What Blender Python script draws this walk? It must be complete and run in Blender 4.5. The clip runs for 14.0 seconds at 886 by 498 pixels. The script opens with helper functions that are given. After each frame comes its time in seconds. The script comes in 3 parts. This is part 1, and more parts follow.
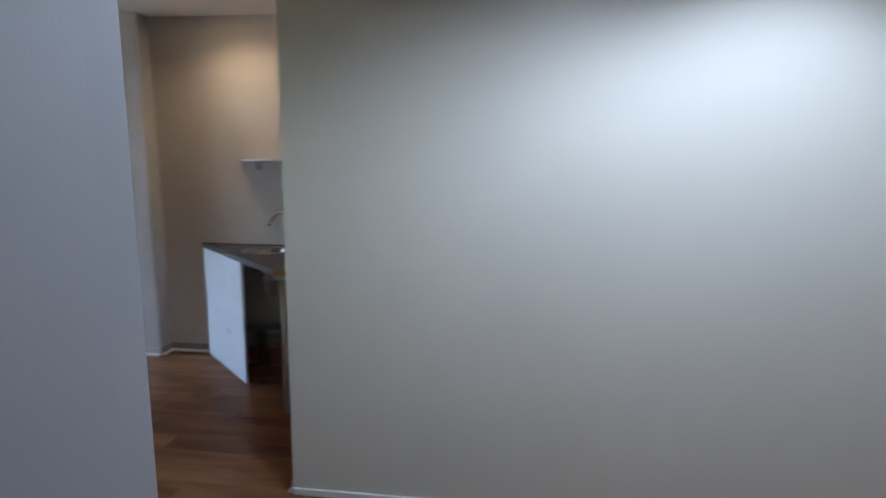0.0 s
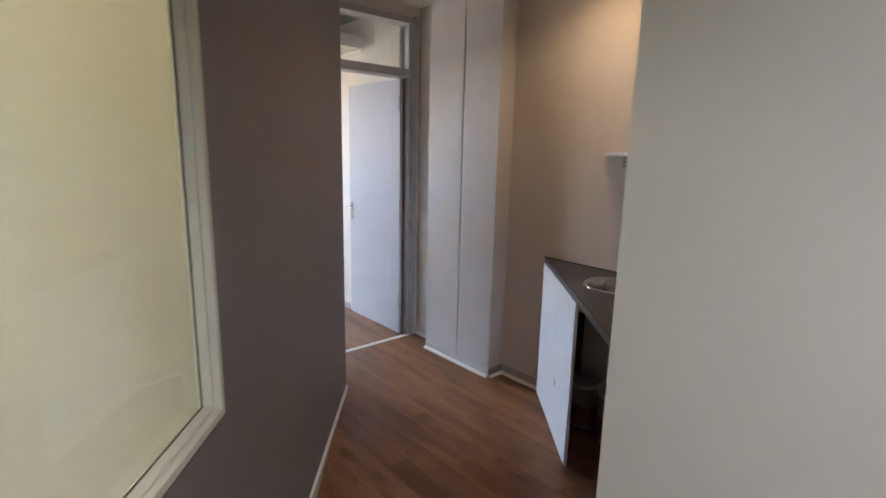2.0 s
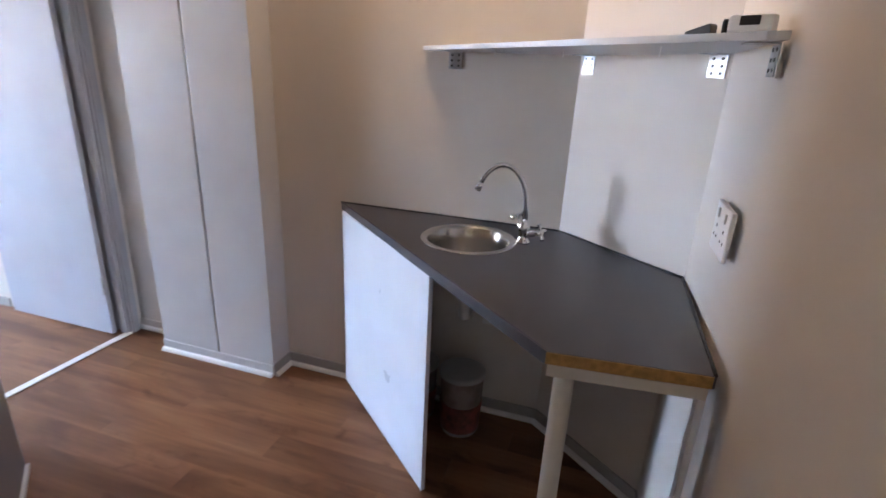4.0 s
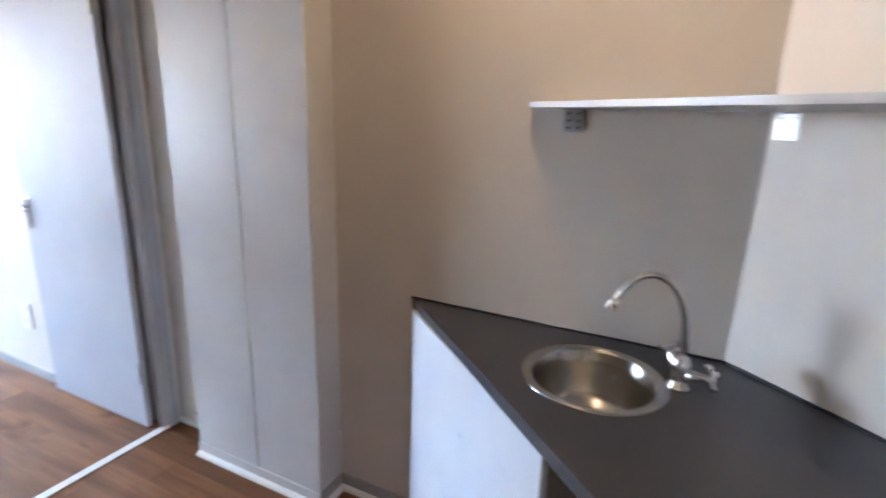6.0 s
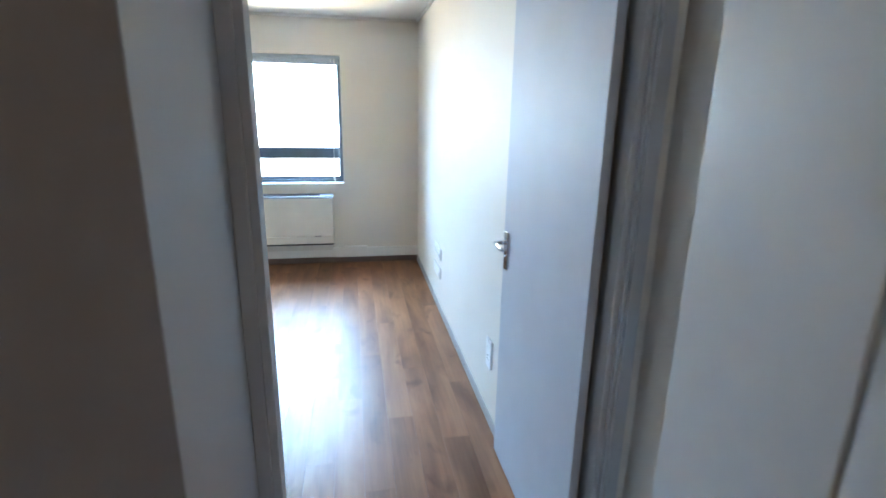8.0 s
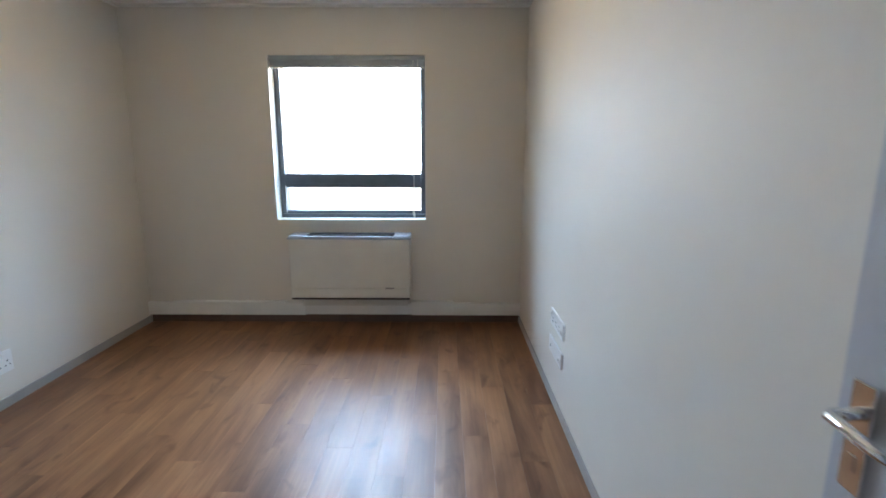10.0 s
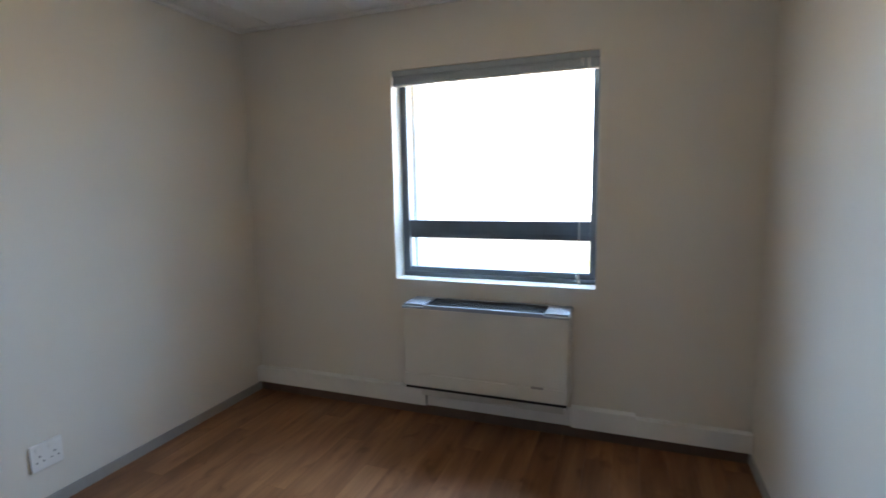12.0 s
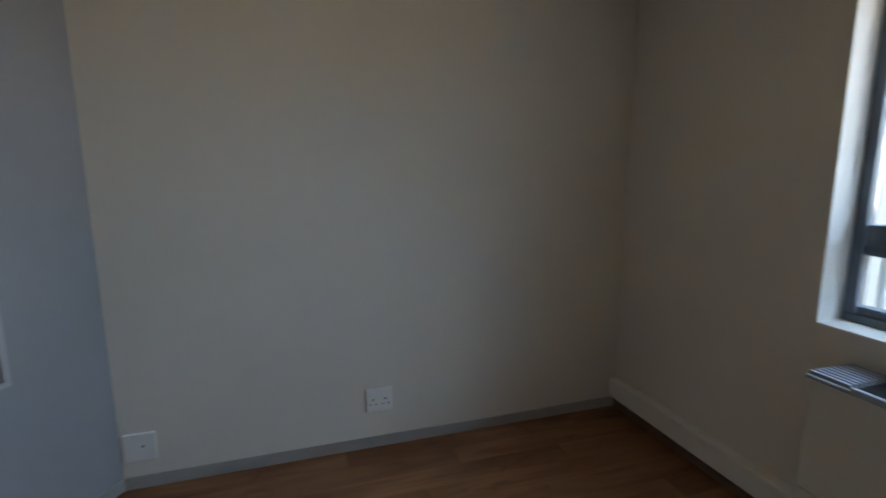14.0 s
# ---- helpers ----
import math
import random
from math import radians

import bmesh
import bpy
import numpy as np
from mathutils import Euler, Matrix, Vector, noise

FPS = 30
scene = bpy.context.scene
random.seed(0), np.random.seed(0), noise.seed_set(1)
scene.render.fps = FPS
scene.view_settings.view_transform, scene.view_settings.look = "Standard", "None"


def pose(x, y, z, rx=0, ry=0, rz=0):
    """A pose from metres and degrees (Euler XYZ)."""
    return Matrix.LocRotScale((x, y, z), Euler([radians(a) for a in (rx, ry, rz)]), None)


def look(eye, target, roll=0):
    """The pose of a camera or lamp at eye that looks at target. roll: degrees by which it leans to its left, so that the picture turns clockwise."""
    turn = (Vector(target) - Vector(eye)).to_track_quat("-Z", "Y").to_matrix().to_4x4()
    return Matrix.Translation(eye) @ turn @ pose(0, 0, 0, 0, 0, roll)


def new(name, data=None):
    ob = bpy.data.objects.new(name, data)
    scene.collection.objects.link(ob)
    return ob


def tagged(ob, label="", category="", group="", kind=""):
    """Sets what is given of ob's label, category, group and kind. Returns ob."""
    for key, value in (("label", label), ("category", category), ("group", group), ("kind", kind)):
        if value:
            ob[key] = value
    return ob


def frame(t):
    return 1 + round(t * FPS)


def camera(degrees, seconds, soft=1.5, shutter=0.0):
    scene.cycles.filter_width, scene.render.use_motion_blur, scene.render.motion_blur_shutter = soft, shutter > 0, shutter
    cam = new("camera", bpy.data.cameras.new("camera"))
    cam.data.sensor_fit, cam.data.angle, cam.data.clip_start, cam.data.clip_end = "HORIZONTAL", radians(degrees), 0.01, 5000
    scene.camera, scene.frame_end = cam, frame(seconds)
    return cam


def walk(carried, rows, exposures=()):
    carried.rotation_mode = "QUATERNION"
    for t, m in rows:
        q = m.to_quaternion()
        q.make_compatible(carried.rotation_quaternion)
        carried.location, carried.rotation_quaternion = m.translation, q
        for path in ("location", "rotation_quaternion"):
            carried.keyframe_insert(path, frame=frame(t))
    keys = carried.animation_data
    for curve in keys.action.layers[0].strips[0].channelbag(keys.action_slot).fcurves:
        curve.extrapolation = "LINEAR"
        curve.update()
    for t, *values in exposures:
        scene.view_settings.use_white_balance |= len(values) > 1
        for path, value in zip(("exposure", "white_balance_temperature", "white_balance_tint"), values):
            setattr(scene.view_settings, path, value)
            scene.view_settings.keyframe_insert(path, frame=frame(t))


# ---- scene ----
cam = camera(83.2, 14.0, soft=1.6, shutter=0.4)
PATH = [
    (0, (-3.574, -3.650, 1.478), (-1.610, -3.431, 1.174), 0.7),
    (0.5, (-3.211, -3.676, 1.574), (-1.411, -2.891, 1.19), 1.3),
    (1, (-2.941, -3.59, 1.542), (-1.395, -2.386, 1.142), 1.1),
    (1.5, (-2.686, -3.408, 1.554), (-1.317, -2.002, 1.169), 0.8),
    (2, (-2.408, -3.221, 1.55), (-1.119, -1.742, 1.16), 1.3),
    (2.5, (-2.214, -2.976, 1.529), (-0.841, -1.595, 1.071), 1.6),
    (3, (-2.063, -2.719, 1.497), (-0.49, -1.64, 0.897), 2.2),
    (3.2, (-1.999, -2.627, 1.49), (-0.366, -1.691, 0.813), 2.7),
    (5.3, (-1.57, -2.283, 1.42), (0.348, -1.997, 0.933), 3.1),
    (5.5, (-1.507, -2.257, 1.426), (0.401, -1.858, 0.977), 2.9),
    (5.8, (-1.393, -2.182, 1.467), (0.443, -1.538, 1.002), 2.3),
    (6, (-1.317, -2.119, 1.506), (0.424, -1.277, 0.997), 1.9),
    (6.5, (-1.151, -1.926, 1.495), (0.265, -0.614, 0.971), 0.8),
    (7, (-0.965, -1.658, 1.530), (0.073, -0.030, 1.000), 1.3),
    (7.5, (-0.783, -1.474, 1.545), (-0.123, 0.401, 0.989), 1.2),
    (8, (-0.645, -1.122, 1.526), (-0.310, 0.735, 1.011), 1.0),
    (8.2, (-0.618, -0.995, 1.543), (-0.360, 0.880, 1.032), 0.7),
    (10.3, (-0.589, 0.343, 1.357), (-0.635, 2.308, 0.987), -0.0),
    (10.5, (-0.567, 0.459, 1.369), (-0.644, 2.426, 1.015), -0.1),
    (11, (-0.597, 0.779, 1.378), (-0.727, 2.75, 1.067), -0.2),
    (11.5, (-0.606, 1.052, 1.359), (-0.933, 3.01, 1.121), -0.8),
    (12, (-0.591, 1.32, 1.384), (-1.287, 3.177, 1.126), -1.0),
    (12.5, (-0.603, 1.559, 1.388), (-1.643, 3.244, 1.105), -1.2),
    (13, (-0.68, 1.779, 1.391), (-1.997, 3.254, 1.094), -1.6),
    (13.2, (-0.698, 1.843, 1.381), (-2.131, 3.204, 1.078), -1.3),
    (13.5, (-0.677, 1.989, 1.342), (-2.311, 3.105, 1.054), -0.4),
    (14, (-0.696, 2.234, 1.382), (-2.572, 2.834, 1.037), -0.2),
]

EXPOSURES = [(0.0, 3.92, 5400, 11), (1.0, 3.98, 6000, 13), (2.0, 4.25, 6200, 16), (3.0, 4.58, 5950, 21), (5.5, 4.87, 5650, 15), (7.0, 4.45, 5900, 13), (8.2, 3.90, 5250, 3),
             (10.3, 2.82, 6200, 13), (11.0, 2.72, 6250, 15), (12.5, 2.12, 5900, 10), (14.0, 1.35, 6250, 11)]
walk(cam, [(t, look(eye, target, roll)) for t, eye, target, roll in PATH], EXPOSURES)

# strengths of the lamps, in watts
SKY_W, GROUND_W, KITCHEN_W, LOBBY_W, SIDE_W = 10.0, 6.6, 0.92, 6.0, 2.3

# ---- light ----
world = bpy.data.worlds.new("sky")
scene.world = world
world.use_nodes = True
wn = world.node_tree
sky = wn.nodes.new("ShaderNodeTexSky")
sky.sky_type = 'NISHITA'
sky.sun_disc = False
sky.sun_elevation = radians(48)
sky.sun_rotation = radians(200)
wn.links.new(sky.outputs[0], wn.nodes["Background"].inputs[0])
wn.nodes["Background"].inputs[1].default_value = 0.15

sun_data = bpy.data.lights.new("sun", 'SUN')
sun_data.energy, sun_data.angle, sun_data.color = 4.0, radians(0.5), (1.0, 0.95, 0.88)
sun = new("sun", sun_data)
# the sun stands behind the building, so none of it enters by the window
sun.matrix_world = look((-6, -16, 20), (-1, 6, 0))


def area_lamp(name, m, sx, sy, watts, color):
    d = bpy.data.lights.new(name, 'AREA')
    d.shape, d.size, d.size_y, d.energy, d.color = 'RECTANGLE', sx, sy, watts, color
    ob = new(name, d)
    ob.matrix_world = m
    return ob


def spot_lamp(name, eye, target, watts, color, degrees, blend, radius):
    d = bpy.data.lights.new(name, 'SPOT')
    d.energy, d.color, d.spot_size, d.spot_blend, d.shadow_soft_size = watts, color, radians(degrees), blend, radius
    ob = new(name, d)
    ob.matrix_world = look(eye, target)
    return ob


# daylight outside the upper pane: the blue sky from above, and the sunlit ground from below
for z in (1.313, 1.580, 1.847, 2.114):
    sky_lamp = area_lamp("sky_light", look((-1.32, 4.62, z), (-1.32, 1.2, z - 2.7)), 1.40, 0.35, SKY_W / 4, (0.56, 0.77, 1.0))
    sky_lamp.data.spread = radians(120)
    ground_lamp = area_lamp("ground_light", look((-1.32, 4.62, z), (-1.32, 1.2, z + 3.0)), 1.40, 0.35, GROUND_W / 4, (1.0, 0.69, 0.30))
    ground_lamp.data.spread = radians(120)
# warm downlight over the kitchenette, its beam along the wall
spot_lamp("kitchen_light", (-0.30, -1.76, 2.565), (-0.32, -1.78, 0.0), KITCHEN_W, (1.0, 0.68, 0.38), 150, 0.9, 0.035)
# cool downlight beside the lobby's cream wall, and a second added as fill
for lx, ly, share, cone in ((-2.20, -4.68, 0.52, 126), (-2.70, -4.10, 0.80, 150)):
    spot_lamp("lobby_and_fill_light", (lx, ly, 2.565), (lx, ly, 0.0), LOBBY_W * share, (0.90, 0.95, 1.0), cone, 0.55, 0.05)
# ceiling panel of the small office behind the inner window
area_lamp("side_office_light", look((-2.70, -2.02, 2.56), (-2.70, -2.02, 0.0)), 0.6, 0.6, SIDE_W, (1.0, 0.93, 0.76))


# ---- materials ----
def material(name, color, rough=0.6, metal=0.0, scale=6.0, vary=0.08, bump=0.05, bump_scale=180.0, tint=None, spec=0.5):
    """A surface with broad stains, fine grain and a slight relief, in metres."""
    m = bpy.data.materials.new(name)
    m.use_nodes = True
    nt = m.node_tree
    b = nt.nodes["Principled BSDF"]
    b.inputs["Roughness"].default_value, b.inputs["Metallic"].default_value = rough, metal
    b.inputs["Specular IOR Level"].default_value = spec
    co = nt.nodes.new("ShaderNodeTexCoord")
    broad = nt.nodes.new("ShaderNodeTexNoise")
    broad.inputs["Scale"].default_value, broad.inputs["Detail"].default_value = scale, 5
    fine = nt.nodes.new("ShaderNodeTexNoise")
    fine.inputs["Scale"].default_value, fine.inputs["Detail"].default_value = bump_scale, 3
    nt.links.new(co.outputs["Object"], broad.inputs["Vector"])
    nt.links.new(co.outputs["Object"], fine.inputs["Vector"])
    ramp = nt.nodes.new("ShaderNodeValToRGB")
    dark = tint or tuple(c * (1 - 2 * vary) for c in color)
    ramp.color_ramp.elements[0].position, ramp.color_ramp.elements[1].position = 0.3, 0.62
    ramp.color_ramp.elements[0].color, ramp.color_ramp.elements[1].color = (*dark, 1), (*color, 1)
    nt.links.new(broad.outputs["Fac"], ramp.inputs["Fac"])
    nt.links.new(ramp.outputs["Color"], b.inputs["Base Color"])
    if bump:
        bn = nt.nodes.new("ShaderNodeBump")
        bn.inputs["Strength"].default_value, bn.inputs["Distance"].default_value = bump, 0.004
        nt.links.new(fine.outputs["Fac"], bn.inputs["Height"])
        nt.links.new(bn.outputs["Normal"], b.inputs["Normal"])
    mr = nt.nodes.new("ShaderNodeMapRange")
    mr.inputs["To Min"].default_value, mr.inputs["To Max"].default_value = max(0.02, rough - 0.08), min(1, rough + 0.08)
    nt.links.new(broad.outputs["Fac"], mr.inputs["Value"])
    nt.links.new(mr.outputs["Result"], b.inputs["Roughness"])
    return m


def wood_floor_material():
    """Laminate with long grain along y, dark knots and a tone of its own for each plank."""
    m = bpy.data.materials.new("laminate")
    m.use_nodes = True
    nt = m.node_tree
    b = nt.nodes["Principled BSDF"]
    co, info = nt.nodes.new("ShaderNodeTexCoord"), nt.nodes.new("ShaderNodeObjectInfo")
    shift = nt.nodes.new("ShaderNodeVectorMath")
    shift.operation = 'MULTIPLY_ADD'
    shift.inputs[1].default_value = (1, 1, 1)
    rnd = nt.nodes.new("ShaderNodeMath")
    rnd.operation = 'MULTIPLY'
    rnd.inputs[1].default_value = 37.0
    nt.links.new(info.outputs["Random"], rnd.inputs[0])
    nt.links.new(co.outputs["Object"], shift.inputs[0])
    nt.links.new(rnd.outputs[0], shift.inputs[2])

    def noise_at(sx, sy, detail, dist=0.0):
        mp = nt.nodes.new("ShaderNodeMapping")
        mp.inputs["Scale"].default_value = (sx, sy, 1)
        n = nt.nodes.new("ShaderNodeTexNoise")
        n.inputs["Scale"].default_value, n.inputs["Detail"].default_value, n.inputs["Distortion"].default_value = 1.0, detail, dist
        nt.links.new(shift.outputs[0], mp.inputs["Vector"])
        nt.links.new(mp.outputs[0], n.inputs["Vector"])
        return n.outputs["Fac"]

    grain, cloud, knots = noise_at(70, 2.2, 6, 0.4), noise_at(7, 1.3, 4, 0.6), noise_at(9, 4.5, 3, 0.8)
    base = nt.nodes.new("ShaderNodeValToRGB")
    e = base.color_ramp.elements
    e[0].position, e[0].color = 0.28, (0.135, 0.056, 0.024, 1)
    e[1].position, e[1].color = 0.72, (0.330, 0.163, 0.076, 1)
    nt.links.new(cloud, base.inputs["Fac"])
    g = nt.nodes.new("ShaderNodeMix")
    g.data_type, g.blend_type = 'RGBA', 'MULTIPLY'
    g.inputs["Factor"].default_value = 0.5
    gr = nt.nodes.new("ShaderNodeValToRGB")
    gr.color_ramp.elements[0].position, gr.color_ramp.elements[0].color = 0.3, (0.62, 0.58, 0.55, 1)
    gr.color_ramp.elements[1].position, gr.color_ramp.elements[1].color = 0.65, (1, 1, 1, 1)
    nt.links.new(grain, gr.inputs["Fac"])
    nt.links.new(base.outputs["Color"], g.inputs[6])
    nt.links.new(gr.outputs["Color"], g.inputs[7])
    k = nt.nodes.new("ShaderNodeMix")
    k.data_type, k.blend_type = 'RGBA', 'MULTIPLY'
    kr = nt.nodes.new("ShaderNodeValToRGB")
    kr.color_ramp.elements[0].position, kr.color_ramp.elements[0].color = 0.60, (0, 0, 0, 1)
    kr.color_ramp.elements[1].position, kr.color_ramp.elements[1].color = 0.76, (1, 1, 1, 1)
    nt.links.new(knots, kr.inputs["Fac"])
    nt.links.new(kr.outputs["Color"], k.inputs["Factor"])
    nt.links.new(g.outputs[2], k.inputs[6])
    k.inputs[7].default_value = (0.56, 0.49, 0.44, 1)
    tone = nt.nodes.new("ShaderNodeHueSaturation")
    mr = nt.nodes.new("ShaderNodeMapRange")
    mr.inputs["To Min"].default_value, mr.inputs["To Max"].default_value = 0.88, 1.10
    nt.links.new(info.outputs["Random"], mr.inputs["Value"])
    nt.links.new(mr.outputs[0], tone.inputs["Value"])
    nt.links.new(k.outputs[2], tone.inputs["Color"])
    nt.links.new(tone.outputs[0], b.inputs["Base Color"])
    rr = nt.nodes.new("ShaderNodeMapRange")
    rr.inputs["To Min"].default_value, rr.inputs["To Max"].default_value = 0.34, 0.44
    nt.links.new(grain, rr.inputs["Value"])
    nt.links.new(rr.outputs[0], b.inputs["Roughness"])
    b.inputs["Specular IOR Level"].default_value = 0.27
    bn = nt.nodes.new("ShaderNodeBump")
    bn.inputs["Strength"].default_value, bn.inputs["Distance"].default_value = 0.10, 0.002
    nt.links.new(grain, bn.inputs["Height"])
    nt.links.new(bn.outputs["Normal"], b.inputs["Normal"])
    return m


def glass_material(name="clear_glass", ior=1.45):
    m = bpy.data.materials.new(name)
    m.use_nodes = True
    b = m.node_tree.nodes["Principled BSDF"]
    b.inputs["Transmission Weight"].default_value = 1.0
    b.inputs["Roughness"].default_value, b.inputs["IOR"].default_value = 0.0, ior
    b.inputs["Base Color"].default_value = (0.97, 0.99, 0.98, 1)
    return m


def glow_material(name, color, strength):
    m = bpy.data.materials.new(name)
    m.use_nodes = True
    b = m.node_tree.nodes["Principled BSDF"]
    b.inputs["Base Color"].default_value = (0.8, 0.8, 0.8, 1)
    b.inputs["Emission Color"].default_value, b.inputs["Emission Strength"].default_value = (*color, 1), strength
    return m


OFFICE = material("office_wall_paint", (0.72, 0.68, 0.615), 0.62, spec=0.25, scale=1.6, vary=0.02, bump=0.10, bump_scale=140)
KITCHEN = material("kitchen_wall_paint", (0.68, 0.625, 0.56), 0.62, spec=0.3, scale=1.8, vary=0.025, bump=0.08, bump_scale=140)
CREAM = material("cream_wall_paint", (0.70, 0.675, 0.60), 0.5, scale=1.5, vary=0.02, bump=0.10, bump_scale=140)
GREYBLUE = material("pale_grey_wall_paint", (0.42, 0.42, 0.43), 0.5, scale=2.0, vary=0.02, bump=0.08, bump_scale=140)
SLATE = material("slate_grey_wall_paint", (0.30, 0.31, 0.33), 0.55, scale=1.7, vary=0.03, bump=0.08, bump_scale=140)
TAUPE = material("taupe_wall_paint", (0.215, 0.190, 0.182), 0.55, scale=1.7, vary=0.03, bump=0.08, bump_scale=140)
YELLOW = material("pale_yellow_wall_paint", (0.72, 0.68, 0.52), 0.6, scale=1.7, vary=0.02, bump=0.06)
CEILING = material("ceiling_board", (0.78, 0.77, 0.75), 0.85, scale=4, vary=0.02, bump=0.35, bump_scale=90)
WHITE = material("white_gloss_paint", (0.80, 0.79, 0.76), 0.35, scale=9, vary=0.03, bump=0.04)
SOCKET = material("white_plastic", (0.80, 0.79, 0.77), 0.3, scale=20, vary=0.02, bump=0)
PANEL = material("white_melamine", (0.76, 0.78, 0.82), 0.3, scale=5, vary=0.025, bump=0.02)
DOOR = material("pale_grey_door_paint", (0.50, 0.515, 0.56), 0.60, spec=0.2, scale=4, vary=0.03, bump=0.05, bump_scale=60)
FRAME = material("grey_door_frame_enamel", (0.44, 0.445, 0.465), 0.46, scale=3, vary=0.02, bump=0)
DUCT = material("pale_duct_paint", (0.62, 0.605, 0.59), 0.38, scale=2.5, vary=0.035, bump=0.06, bump_scale=70)
BROWN = material("dark_brown_skirting", (0.15, 0.10, 0.07), 0.5, scale=9, vary=0.1, bump=0.05)
SKIRT = material("grey_skirting", (0.36, 0.345, 0.33), 0.45, scale=6, vary=0.05, bump=0.03)
COUNTER = material("dark_slate_laminate", (0.058, 0.058, 0.068), 0.36, scale=3, vary=0.05, bump=0.10, bump_scale=260)
EDGING = material("blue_grey_edging", (0.10, 0.105, 0.14), 0.22, scale=14, vary=0.06, bump=0.02)
CHIP = material("raw_chipboard", (0.47, 0.28, 0.09), 0.8, scale=70, vary=0.18, bump=0.5, bump_scale=300)
STEEL = material("brushed_steel", (0.52, 0.50, 0.47), 0.24, 1.0, scale=2, vary=0.02, bump=0)
turned = STEEL.node_tree.nodes.new("ShaderNodeTangent")
turned.direction_type, turned.axis = 'RADIAL', 'Z'
steel_bsdf = STEEL.node_tree.nodes["Principled BSDF"]
steel_bsdf.inputs["Anisotropic"].default_value = 0.8
steel_bsdf.inputs["Anisotropic Rotation"].default_value = 0.25
STEEL.node_tree.links.new(turned.outputs[0], steel_bsdf.inputs["Tangent"])
CHROME = material("chrome", (0.82, 0.83, 0.85), 0.07, 1.0, scale=20, vary=0.02, bump=0)
GALV = material("galvanised_steel", (0.50, 0.51, 0.53), 0.45, 1.0, scale=40, vary=0.10, bump=0.05)
HOLE = material("black_void", (0.012, 0.012, 0.012), 0.7, scale=20, vary=0.1, bump=0)
# dark aluminium and grey slats, coloured paler and bluer for the window's glare haze
ALU_HAZED = material("dark_aluminium_with_glare_haze", (0.135, 0.165, 0.205), 0.4, 0.2, scale=12, vary=0.08, bump=0.03)
SLAT_HAZED = material("grey_slats_with_glare_haze", (0.33, 0.37, 0.42), 0.4, 0.2, scale=12, vary=0.05, bump=0.02)
COIL = material("cream_enamelled_sheet", (0.68, 0.665, 0.61), 0.35, scale=6, vary=0.03, bump=0.02)
GRILLE = material("blue_grey_grille_plastic", (0.33, 0.37, 0.43), 0.35, scale=16, vary=0.05, bump=0.02)
MESHG = material("dark_grille_mesh", (0.055, 0.058, 0.06), 0.8, spec=0.15, scale=40, vary=0.1, bump=0.1)
BLACK = material("black_plastic", (0.02, 0.02, 0.022), 0.4, scale=20, vary=0.1, bump=0)
LEG = material("cream_painted_leg", (0.66, 0.64, 0.58), 0.4, scale=12, vary=0.05, bump=0.05)
PIPE = material("white_drain_plastic", (0.70, 0.69, 0.66), 0.35, scale=15, vary=0.04, bump=0.02)
JAR = material("murky_clear_plastic", (0.42, 0.36, 0.33), 0.22, scale=18, vary=0.2, bump=0.03)
TINRED = material("dull_red_contents", (0.22, 0.06, 0.045), 0.7, scale=30, vary=0.3, bump=0.2)
LID = material("grey_lid_plastic", (0.40, 0.40, 0.39), 0.4, scale=15, vary=0.06, bump=0.02)
CARPET = material("khaki_carpet", (0.36, 0.32, 0.20), 0.95, scale=30, vary=0.10, bump=0.5, bump_scale=400)
SAND = material("pale_dry_ground", (0.46, 0.42, 0.32), 0.9, scale=0.2, vary=0.15, bump=0.3, bump_scale=4)
PLASTER = material("pale_outer_plaster", (0.70, 0.72, 0.73), 0.8, scale=3, vary=0.04, bump=0.2)
WOOD = wood_floor_material()
GLASS = glass_material()
DULL_GLASS = glass_material("coated_partition_glass", 1.22)
LED_WARM = glow_material("warm_lamp_lens", (1.0, 0.66, 0.36), 6.0)
LED_COOL = glow_material("cool_lamp_lens", (0.86, 0.93, 1.0), 6.0)


# ---- building blocks ----
def add_box(bm, lo, hi, bevel=0.0):
    c = [(a + b) / 2 for a, b in zip(lo, hi)]
    s = [abs(b - a) for a, b in zip(lo, hi)]
    vs = bmesh.ops.create_cube(bm, size=1, matrix=Matrix.Translation(c) @ Matrix.Diagonal((*s, 1)))["verts"]
    if bevel:
        es = list({e for v in vs for e in v.link_edges})
        bmesh.ops.bevel(bm, geom=es, offset=bevel, segments=2, affect='EDGES', profile=0.6)
    return bm


def add_prism(bm, pts, z0, z1, bevel=0.0):
    low = [bm.verts.new((x, y, z0)) for x, y in pts]
    top = [bm.verts.new((x, y, z1)) for x, y in pts]
    fs = [bm.faces.new(top), bm.faces.new(low[::-1])]
    n = len(pts)
    for i in range(n):
        fs.append(bm.faces.new((low[i], low[(i + 1) % n], top[(i + 1) % n], top[i])))
    bmesh.ops.recalc_face_normals(bm, faces=fs)
    if bevel:
        es = list({e for f in fs for e in f.edges})
        bmesh.ops.bevel(bm, geom=es, offset=bevel, segments=2, affect='EDGES', profile=0.6)
    return bm


